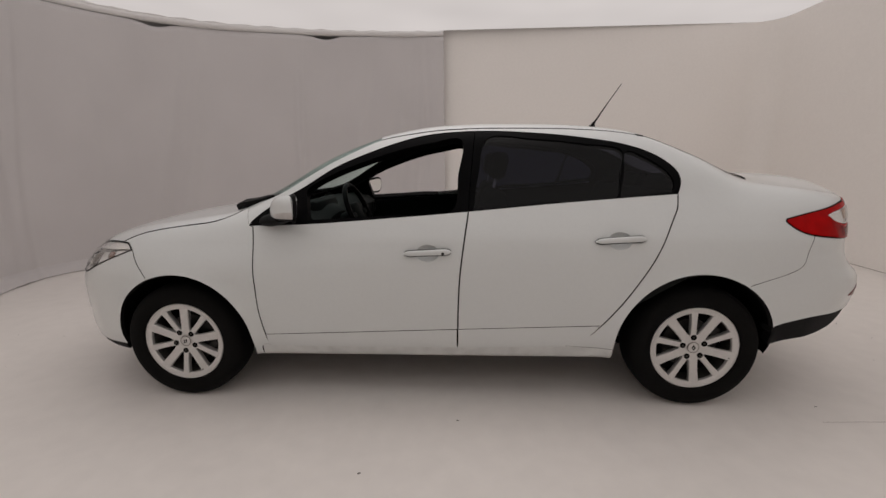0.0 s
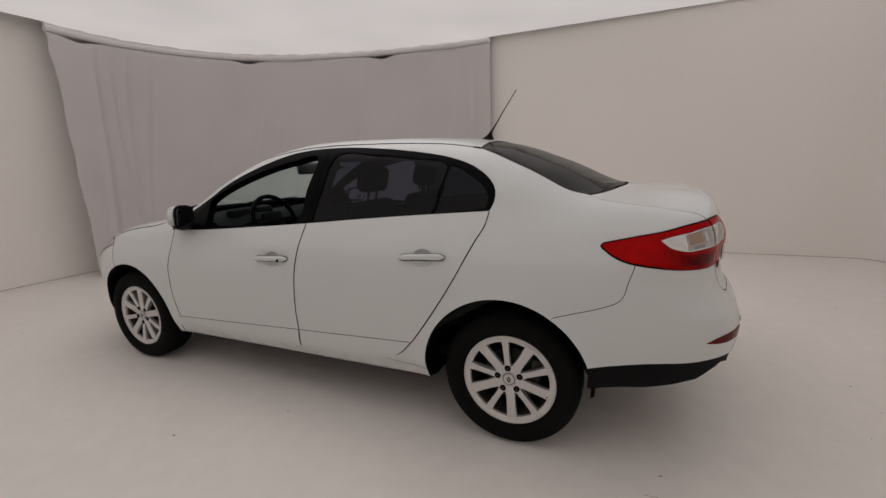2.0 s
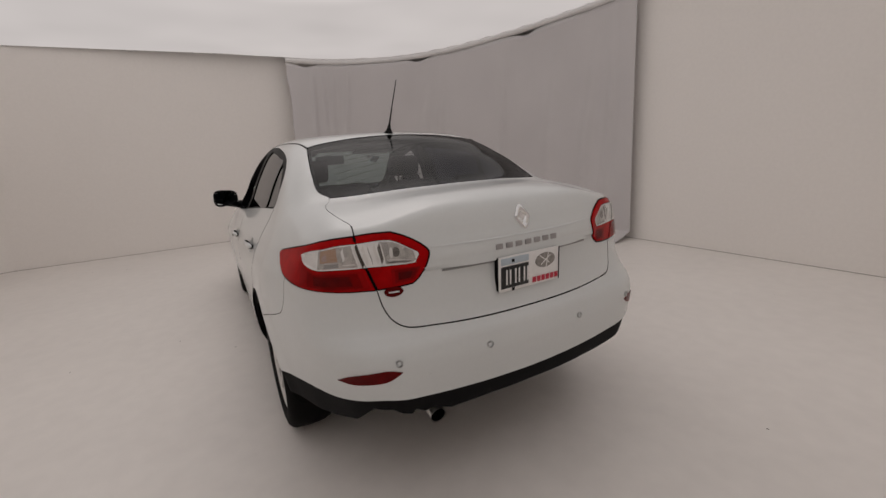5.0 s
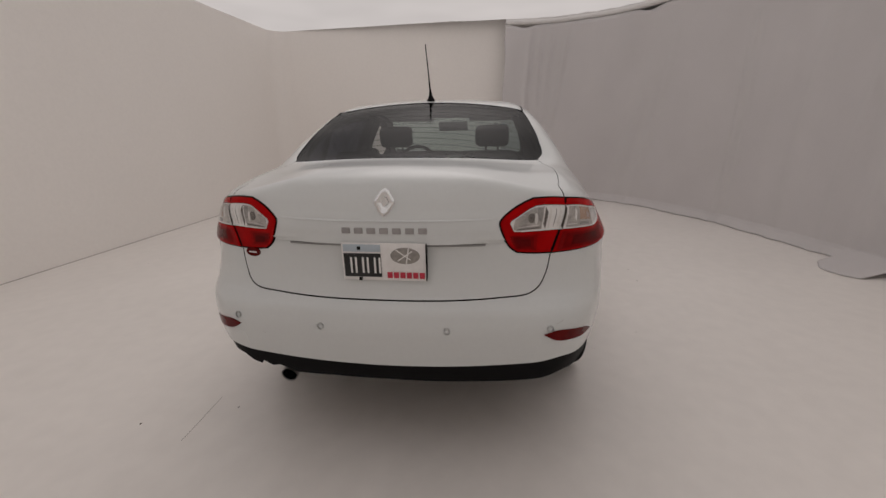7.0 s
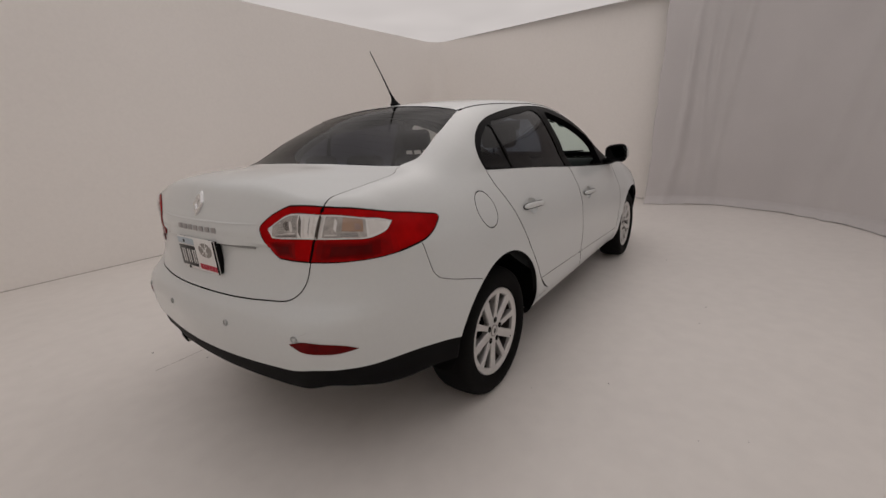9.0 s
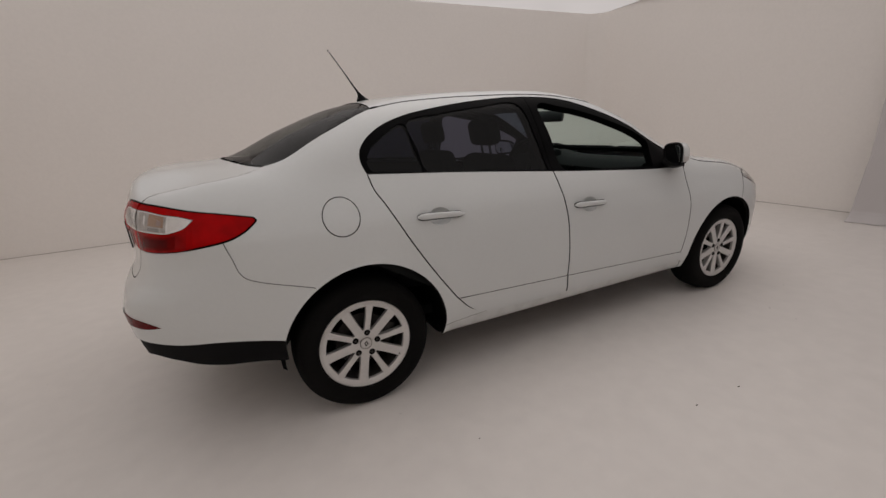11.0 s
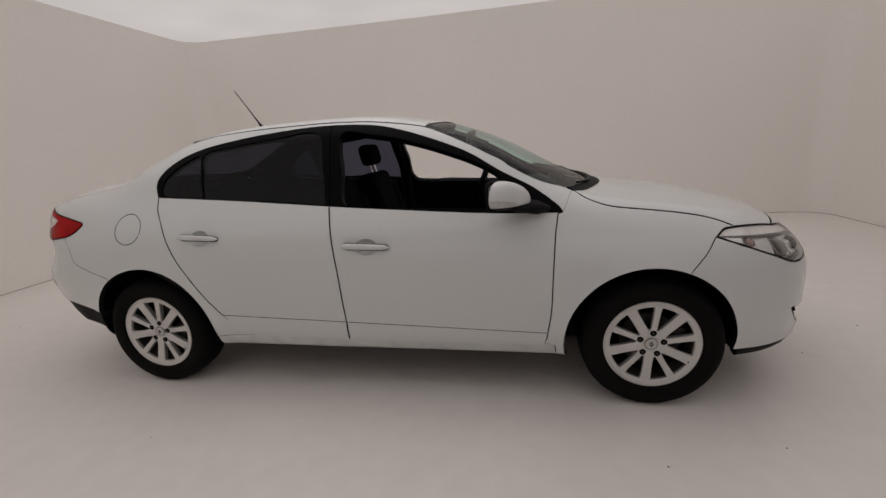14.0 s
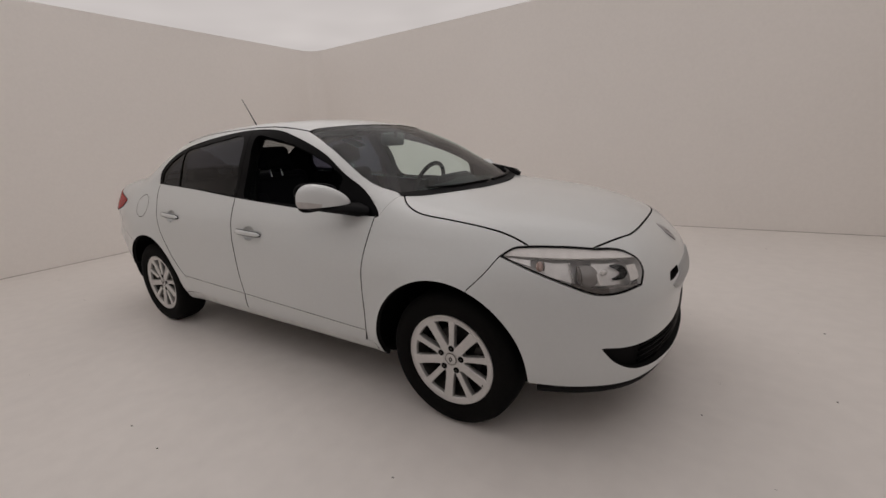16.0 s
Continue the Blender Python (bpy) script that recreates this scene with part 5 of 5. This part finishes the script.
def mirror(sgn):
    hub = under(new("door_mirror"), car, "white door mirror with black foot")
    c = Vector((-.682, .893 * sgn, 1.042))

    def shell(scale):
        bm = bmesh.new()
        bmesh.ops.create_uvsphere(bm, u_segments=40, v_segments=24, radius=1)
        for v_ in bm.verts:
            x, y, z = v_.co
            k = lambda t, e: math.copysign(abs(t) ** e, t)
            x, y, z = k(x, .75), k(y, .78), k(z, .72)
            x = x * .025 if x > 0 else x * .10 * (1 - .2 * (y * .5 + .5))
            z = z * (.094 if z > 0 else .050) * (1 - .50 * (.5 - y * .5) ** 2 - .10 * (.5 + y * .5) ** 4) - .034 * (.5 - y * .5) ** 2
            yy = y * .102
            v_.co = Vector((x + .054 * y, yy * sgn, z)) * scale + c
        if sgn < 0:
            bmesh.ops.reverse_faces(bm, faces=bm.faces)
        return bm
    bm = shell(1.0)
    bmesh.ops.bisect_plane(bm, geom=bm.verts[:] + bm.edges[:] + bm.faces[:], plane_co=(0, 0, c.z - .030), plane_no=(0, 0, -1), clear_outer=True)
    part("cap", bm, PAINT, hub, "white mirror cap")
    bm = shell(.99)
    bmesh.ops.bisect_plane(bm, geom=bm.verts[:] + bm.edges[:] + bm.faces[:], plane_co=(0, 0, c.z - .029), plane_no=(0, 0, 1), clear_outer=True)
    part("lower_shell", bm, ROUGH_BLACK, hub)
    bm = shell(1.006)
    g = lambda: bm.verts[:] + bm.edges[:] + bm.faces[:]
    bmesh.ops.bisect_plane(bm, geom=g(), plane_co=(0, 0, c.z - .030), plane_no=(0, 0, -1), clear_outer=True)
    bmesh.ops.bisect_plane(bm, geom=g(), plane_co=(0, c.y + .05 * sgn, c.z - .012), plane_no=(0, .3 * -sgn, 1), clear_outer=True)
    bmesh.ops.bisect_plane(bm, geom=g(), plane_co=(0, c.y + .045 * sgn, 0), plane_no=(0, -sgn, 0), clear_outer=True)
    bmesh.ops.bisect_plane(bm, geom=g(), plane_co=(c.x + .06, 0, 0), plane_no=(1, 0, 0), clear_outer=True)
    part("indicator", bm, HAZE, hub, "clear side indicator")
    bm = bmesh.new()
    pts = [(math.copysign(abs(math.cos(t)) ** .5, math.cos(t)) * .080, math.copysign(abs(math.sin(t)) ** .5, math.sin(t)) * .058) for t in np.linspace(0, 2 * math.pi, 36, endpoint=False)]
    vs = [bm.verts.new((c.x + .032 + .054 * (y / .094) + .12 * z, c.y + y * sgn, c.z + z * (1 - .35 * (.5 - y / .2) ** 2) + .014)) for y, z in pts]
    bm.faces.new(vs)
    bmesh.ops.solidify(bm, geom=bm.faces[:], thickness=.002)
    part("mirror_glass", bm, MIRROR, hub, "mirror glass")
    bm = bmesh.new()
    ws = [Vector((c.x + .024 + .054 * (y / .094) + .10 * z, c.y + y * 1.10 * sgn, c.z + z * 1.13 * (1 - .35 * (.5 - y / .2) ** 2) + .014)) for y, z in pts]
    tube(bm, [tuple(w) for w in ws + ws[:1]], .009, 8, cap=False)
    part("rim", bm, ROUGH_BLACK, hub)
    bm = bmesh.new()
    tube(bm, [(-.86, .750 * sgn, .972), (-.82, .785 * sgn, .982), (-.76, .83 * sgn, .992), (-.70, .91 * sgn, 1.002)], [(.050, .020), (.070, .034), (.062, .028), (.040, .014)], 14)
    part("arm", bm, ROUGH_BLACK, hub)


MIRROR = material("mirror_glass", (.85, .86, .86), .02, metal=1., spread=.01)
mirror(-1)
mirror(1)

# ---- foot of the windscreen: cowl and wipers ----
cowl_in = above((-.975, -.655), (-1.02, -.585), (-1.085, -.41), (-1.135, -.18), (-1.15, 0))
cowl_out = above((-1.005, -.665), (-1.065, -.59), (-1.145, -.41), (-1.212, -.18), (-1.228, 0))
whole("cowl", panel([across(cowl_in), np.vstack([mirrored(cowl_in[:1]), mirrored(cowl_out[:1])]), across(cowl_out)[::-1]], ABOVE, grid=.02, gap=0, lift=.004, depth=.012), ROUGH_BLACK, label="black plastic cowl under the windscreen")
for pts in (((-1.165, -.02), (-1.135, -.25), (-1.06, -.48), (-.985, -.60)), ((-1.045, .50), (-1.12, .32), (-1.155, .10), (-1.16, .04))):
    bm = bmesh.new()
    q = above(*pts, gap=.05)
    tube(bm, [tuple(a) for a in q + slope(q) * .009], [(.011, .006)] * len(q), 8)
    part("wiper", bm, BLACK, car, "black wiper")

fin = above((-.86, -.652), (-.98, -.658), (-1.06, -.628), (-1.115, -.58), (-1.125, -.53), (-1.06, -.555), (-.985, -.60), (-.93, -.628))


def ridge(p):
    return .004 + .034 * np.clip(1 - np.abs(p[:, 0] + 1.05) / .18, 0, 1)


whole("cowl_corner", panel([fin], ABOVE, grid=.012, gap=0, lift=ridge, depth=.03), ROUGH_BLACK, label="raised black corner of the cowl")

# flat patches inside the windscreen that paint a teal and a pale reflection
for y, x, w, h, mat, label in ((.47, -.535, .035, .060, TEAL_GLARE, "teal patch for a windscreen reflection"), (.40, -.50, .022, .028, PALE_GLARE, "pale blue patch for a windscreen reflection")):
    q = on_top(*[(x + h * b, y + w * a) for a, b in ((-1, -1), (1, -1), (1, 1), (-1, 1))])
    q = q - slope(q) * .006
    under(mesh_object("glare_patch", q, [[0, 1, 2, 3]], mat, slope(q), smooth=False), car, label)
# heating wires in the rear screen
for x_ in np.linspace(1.22, 1.72, 11):
    half = .50 - .22 * max(0, (x_ - 1.6) / .12) ** 2 * .5
    bm = bmesh.new()
    q = on_top(*[(x_ - .10 * y * y, y) for y in np.linspace(-half, half, 17)])
    tube(bm, [tuple(a) for a in q - slope(q) * .0045], .0009, 5)
    part("heater_wire", bm, INNER, car)

# ---- under the car ----
bm = bmesh.new()
block(bm, (1.85, 1.46, .13), (0, 0, .262), .02)
block(bm, (3.3, .95, .20), (-.05, 0, .255), .04)
block(bm, (.35, .86, .12), (-1.90, 0, .32), .02)
block(bm, (.50, .84, .26), (1.76, 0, .375), .02)
block(bm, (.44, 1.0, .12), (1.98, .05, .44), .04)
block(bm, (.44, 1.0, .16), (1.72, 0, .325), .05)
part("underbody", bm, LINER, car, "black underbody")


# ---- inside the car ----
def lining(outline, lay, lift):
    return panel(outline, lay, grid=.045, gap=.0, lift=lift, depth=0, flip=True)


both("door_card", lining([door_front, trim_f, pillar[::-1], belt_f[::-1]], LEFT, -.055), INNER, front_doors, "dark door card")
both("door_card", lining([pillar, trim_r, door_rear[::-1], belt_r[::-1]], LEFT, -.055), INNER, rear_doors, "dark door card")
whole("headliner", lining([roof_side, across(rear_header), mirrored(roof_side), across(header)[::-1]], ABOVE, -.035), GREY_INNER)
v, f, n = panel([glass_top, door_rear, (side((.868, .452), (1.3, .72), (1.6, .9)), 0), (skin((1.6, -.86, .9), (1.66, -.60, 1.165)), 0), back_side[::-1], roof_side[::-1], screen_side,
                 (skin((-1.0, -.64, 1.04), (-.948, -.785, .953)), FINE)], LEFT, grid=.045, gap=-.012, lift=-.022, depth=0, flip=True)
both("pillar_trim", (v, f, n), INNER, (car, car), "dark pillar trim")
for sgn in (1, -1):
    bm = bmesh.new()
    p0, p1 = on_side((.16, .5))[0], on_side((.235, 1.38))[0]
    pm = on_side((.19, 1.03))[0]
    tube(bm, [(p[0], (abs(p[1]) - .075) * sgn, p[2]) for p in (p0, pm, p1)], [(.05, .035), (.05, .035), (.045, .03)], 10)
    part("centre_pillar", bm, INNER, car)
bm = bmesh.new()
block(bm, (2.5, 1.36, .06), (.1, 0, .335), .01)
part("cabin_floor", bm, INNER, car)
# dashboard
dash = under(new("dashboard"), car, "dark grey dashboard")
bm = bmesh.new()
prof = [(-.98, .72), (-1.02, .965), (-.93, 1.0), (-.78, 1.005), (-.66, .985), (-.605, .94), (-.60, .86), (-.66, .74), (-.68, .58), (-.95, .55)]
ys = np.linspace(-.69, .69, 25)
rings = []
for y in ys:
    hump = .035 * math.exp(-((y + .36) / .17) ** 2)
    rings.append([bm.verts.new((x + (.02 if x > -.7 else 0) * math.exp(-((y + .36) / .2) ** 2), y, z + (hump if z > .9 and x > -.95 else 0))) for x, z in prof])
for a, b in zip(rings, rings[1:]):
    for k in range(len(prof)):
        j = (k + 1) % len(prof)
        bm.faces.new((a[k], a[j], b[j], b[k]))
bm.faces.new(rings[0])
bm.faces.new(rings[-1][::-1])
bmesh.ops.recalc_face_normals(bm, faces=bm.faces)
part("dash_top", bm, INNER, dash)
bm = bmesh.new()
block(bm, (.05, .26, .16), (-.615, 0, .82), .015, (0, -14, 0))
part("centre_stack", bm, BLACK, dash)
bm = bmesh.new()
block(bm, (.9, .24, .24), (-.2, 0, .45), .03)
part("centre_console", bm, INNER, car)
for y in (-.6, .6, -.09, .09):
    bm = bmesh.new()
    spin(bm, [(.0001, .004), (.03, .003), (.036, -.004), (.042, 0), (.042, .02)], 20)
    bmesh.ops.transform(bm, matrix=Matrix.Translation((-.60, y, .90)) @ pose(0, 0, 0, 0, 0, 90), verts=bm.verts)
    part("air_vent", bm, BLACK, dash)
bm = bmesh.new()
block(bm, (.10, .38, .13), (-.70, -.36, .995), .04)
part("instrument_hood", bm, INNER, dash)
# steering wheel
sw = under(new("steering_wheel"), car, "black steering wheel")
SW = Matrix.Translation((-.465, -.36, .962)) @ pose(0, 0, 0, 0, 68, 0)
bm = bmesh.new()
ring = [(.183 * math.cos(t), .183 * math.sin(t), 0) for t in np.linspace(0, 2 * math.pi, 49)]
tube(bm, ring, .016, 10, cap=False)
bmesh.ops.transform(bm, matrix=SW, verts=bm.verts)
part("wheel_rim", bm, BLACK, sw)
bm = bmesh.new()
block(bm, (.15, .17, .05), (0, 0, -.02), .03)
bmesh.ops.transform(bm, matrix=SW, verts=bm.verts)
part("wheel_hub", bm, INNER, sw)
for a in (90, -90, 0):
    bm = bmesh.new()
    block(bm, (.11, .035, .018), (.125, 0, -.006), .006)
    bmesh.ops.transform(bm, matrix=SW @ pose(0, 0, 0, 0, 0, a), verts=bm.verts)
    part("wheel_spoke", bm, INNER, sw)
bm = bmesh.new()
tube(bm, [tuple(SW @ Vector((0, 0, -.03))), (-.75, -.36, .85)], .04, 12)
part("steering_column", bm, INNER, sw)


def cushion(bm, size, at, turn=(0, 0, 0), puff=.05):
    return block(bm, size, at, puff, turn, 4)


def head_rest(seat, x, y, z, w=.25, h=.19, d=.10, tilt=12, posts=True):
    bm = bmesh.new()
    cushion(bm, (d, w, h), (x, y, z), (0, tilt, 0), .04)
    hr = part("head_rest", bm, CLOTH_SEAT, seat, "dark cloth head rest")
    if posts:
        for dy in (-.045, .045):
            bm = bmesh.new()
            tube(bm, [(x - .005, y + dy, z - h * .4), (x - .03, y + dy, z - h * .5 - .10)], .0075, 8)
            part("head_rest_post", bm, CHROME, seat, "chrome post")


for y in (-.365, .365):
    seat = under(new("front_seat"), car, "dark cloth front seat")
    bm = bmesh.new()
    cushion(bm, (.50, .48, .16), (-.02, y, .52), (0, -6, 0), .06)
    part("seat_cushion", bm, CLOTH_SEAT, seat)
    bm = bmesh.new()
    cushion(bm, (.13, .46, .60), (.285, y, .82), (0, 17, 0), .055)
    cushion(bm, (.11, .09, .44), (.24, y - .20, .80), (0, 17, 0), .04)
    cushion(bm, (.11, .09, .44), (.24, y + .20, .80), (0, 17, 0), .04)
    part("seat_back", bm, CLOTH_SEAT, seat)
    head_rest(seat, .375, y, 1.240, h=.155)
bench = under(new("rear_bench"), car, "dark cloth rear bench")
bm = bmesh.new()
cushion(bm, (.50, 1.28, .18), (.86, 0, .52), (0, -6, 0), .07)
part("seat_cushion", bm, CLOTH_SEAT, bench)
bm = bmesh.new()
cushion(bm, (.15, 1.26, .62), (1.20, 0, .80), (0, 22, 0), .06)
part("seat_back", bm, CLOTH_SEAT, bench)
for y in (-.38, 0, .38):
    head_rest(bench, 1.30, y, 1.125, .25, .11, .09, 18, False)
bm = bmesh.new()
block(bm, (.52, 1.24, .03), (1.55, 0, 1.075), .01, (0, -2, 0))
part("parcel_shelf", bm, INNER, car)
bm = bmesh.new()
block(bm, (.03, 1.2, .7), (1.36, 0, .72), .01)
part("bulkhead", bm, LINER, car)
bm = bmesh.new()
block(bm, (.03, 1.36, .66), (-1.02, 0, .62), .01)
part("fire_wall", bm, LINER, car)
# inside mirror, visors
bm = bmesh.new()
block(bm, (.035, .27, .085), (-.44, 0, 1.318), .02, (0, -8, 8))
mir = part("inside_mirror", bm, MIRROR_GREY, car, "black inside mirror")
bm = bmesh.new()
tube(bm, [(-.46, 0, 1.33), (-.47, 0, 1.365)], .012, 8)
part("mirror_stem", bm, INNER, mir)
for y in (-.33, .33):
    bm = bmesh.new()
    block(bm, (.15, .34, .02), (-.20, y, 1.385), .008, (0, -14, 0))
    part("sun_visor", bm, GREY_INNER, car)
for sgn in (1, -1):
    bm = bmesh.new()
    tube(bm, [(.22, .60 * sgn, 1.30), (.22, .66 * sgn, 1.0), (.20, .70 * sgn, .6)], [(.024, .003)] * 3, 6)
    part("seat_belt", bm, INNER, car, "black seat belt")


def build_wheel():
    """An alloy wheel of five broad and five narrow spokes, outer face towards -y, centred on its hub."""
    wheel = new("wheel")
    bm = bmesh.new()
    spin(bm, [(.214, .103), (.218, .096), (.226, .084), (.247, .077), (.272, .075), (.296, .081), (.311, .094), (.319, .112), (.3225, .14), (.324, .17), (.324, .21), (.321, .245), (.311, .27), (.28, .285), (.22, .28)], 72)
    bmesh.ops.translate(bm, verts=bm.verts, vec=(0, -.18, 0))
    part("tyre", bm, RUBBER, wheel, "black rubber tyre")
    bm = bmesh.new()
    spin(bm, [(.186, .112), (.187, .099), (.190, .0955), (.203, .094), (.209, .091), (.213, .0885), (.218, .0905), (.219, .098), (.214, .108), (.205, .112)], 72)
    bmesh.ops.translate(bm, verts=bm.verts, vec=(0, -.18, 0))
    part("rim", bm, ALLOY, wheel, "silver alloy rim")
    # Silver barrel; its dark colour stands in for the shade behind the spokes.
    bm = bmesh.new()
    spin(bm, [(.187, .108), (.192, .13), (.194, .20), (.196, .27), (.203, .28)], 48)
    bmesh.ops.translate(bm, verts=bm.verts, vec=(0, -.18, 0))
    part("rim_barrel", bm, SHADED_ALLOY, wheel, "silver rim barrel darkened for shade")
    for i in range(10):
        bm = bmesh.new()
        a = radians(36 * i + 90)
        wide = i % 2 == 1
        secs = ((.030, .022, -.074), (.060, .0235, -.077), (.100, .0222, -.0795), (.150, .0232, -.0825), (.194, .0262, -.0848)) if wide else \
               ((.064, .0150, -.077), (.085, .0148, -.0785), (.120, .0145, -.0805), (.160, .0158, -.083), (.194, .0190, -.0848))
        rings = []
        for r, w, y in secs:
            rings.append([bm.verts.new((dx, y + dy, r)) for dx, dy in ((-w, .010), (-w * .96, .002), (-w * .86, -.0008), (0, -.0014), (w * .86, -.0008), (w * .96, .002), (w, .010), (w * .7, .032), (-w * .7, .032))])
        for p, q in zip(rings, rings[1:]):
            for k in range(9):
                bm.faces.new((p[k], p[(k + 1) % 9], q[(k + 1) % 9], q[k]))
        bm.faces.new(rings[0][::-1])
        bm.faces.new(rings[-1])
        bmesh.ops.recalc_face_normals(bm, faces=bm.faces)
        bmesh.ops.rotate(bm, verts=bm.verts, cent=(0, 0, 0), matrix=Matrix.Rotation(-(a - math.pi / 2), 3, "Y"))
        part("spoke", bm, ALLOY, wheel)
    bm = bmesh.new()
    spin(bm, [(.0001, -.073), (.029, -.0735), (.033, -.0765), (.050, -.0775), (.066, -.0780), (.0705, -.0765), (.072, -.070), (.066, -.045), (.03, -.03)], 48)
    part("hub", bm, ALLOY, wheel)
    for i in range(5):
        a = radians(72 * i + 90)
        x, z = .0555 * math.cos(a), .0555 * math.sin(a)
        # A slightly raised black disc paints the shade of a bolt hole.
        bm = bmesh.new()
        bmesh.ops.create_cone(bm, cap_ends=True, segments=20, radius1=.0145, radius2=.0145, depth=.008, matrix=pose(x, -.0760, z, 90, 0, 0))
        part("bolt_hole_disc", bm, LINER, wheel, "black disc for the shaded bolt recess")
        bm = bmesh.new()
        bmesh.ops.create_cone(bm, cap_ends=True, segments=6, radius1=.0062, radius2=.0068, depth=.002, matrix=pose(x, -.0806, z, 90, 0, 0))
        part("bolt_head", bm, DARK_STEEL, wheel)
    bm = bmesh.new()
    spin(bm, [(.0001, -.0800), (.020, -.0795), (.0255, -.0775), (.0262, -.073)], 36)
    part("centre_cap", bm, ALLOY, wheel)
    bm = bmesh.new()
    spin(bm, [(.0262, -.0772), (.0270, -.0790), (.0290, -.0788), (.0298, -.0765)], 36)
    part("cap_ring", bm, STEEL, wheel)
    bm = bmesh.new()
    vs = [bm.verts.new((x, -.0812, z)) for x, z in ((0, .0155), (.0105, 0), (0, -.0155), (-.0105, 0))]
    ws = [bm.verts.new((x * .42, -.0812, z * .42)) for x, z in ((0, .0155), (.0105, 0), (0, -.0155), (-.0105, 0))]
    for i in range(4):
        bm.faces.new((vs[i], vs[(i + 1) % 4], ws[(i + 1) % 4], ws[i]))
    bmesh.ops.recalc_face_normals(bm, faces=bm.faces)
    bmesh.ops.solidify(bm, geom=bm.faces[:], thickness=.0016)
    part("diamond_mark", bm, DARK_STEEL, wheel)
    bm = bmesh.new()
    spin(bm, [(.06, -.012), (.130, -.012), (.132, -.008), (.132, .012), (.06, .012)], 48)
    part("brake_disc", bm, DARK_STEEL, wheel, "dull steel brake disc")
    bm = bmesh.new()
    block(bm, (.060, .066, .135), (.118, -.008, .020), .015, (0, 15, 0))
    part("brake_caliper", bm, DARK_STEEL, wheel)
    # Black disc added behind the spokes to give the gaps their shade.
    bm = bmesh.new()
    spin(bm, [(.0001, .016), (.188, .016), (.188, .04)], 32)
    part("gap_backing", bm, LINER, wheel)
    bm = bmesh.new()
    tube(bm, [(.176, -.070, -.070), (.170, -.088, -.067)], .0035, 8)
    part("tyre_valve", bm, ROUGH_BLACK, wheel)
    return wheel


first = build_wheel()
for i, (x, y, spun) in enumerate(((-1.3515, -.765, 42), (1.3515, -.765, -5), (-1.3515, .765, 6), (1.3515, .765, 10))):
    m = pose(x, y, .321, 0, spun, 0 if y < 0 else 180)
    w = first if i == 0 else copy_thing(first, m)
    w.matrix_basis = m
    w.parent = car
    # the well behind it
    bm = bmesh.new()
    cx, cz, r = (arch_f if x < 0 else arch_r)
    rows = []
    for a in np.linspace(-8, 188, 44):
        c, s_ = math.cos(radians(a)), math.sin(radians(a))
        lip = abs(on_side((cx + r * c, max(.26, cz + r * s_)))[0][1]) - .006
        ys = [b * np.sign(y) for b in (lip, lip - .03, .50, .50)]
        rs = (r - .004, r + .012, r + .012, .02)
        rows.append([bm.verts.new((cx + q * c, b, cz + q * s_)) for q, b in zip(rs, ys)])
    for a, b in zip(rows, rows[1:]):
        for j in range(3):
            bm.faces.new((a[j], a[j + 1], b[j + 1], b[j]))
    bmesh.ops.recalc_face_normals(bm, faces=bm.faces)
    part("wheel_arch_liner", bm, LINER, car)
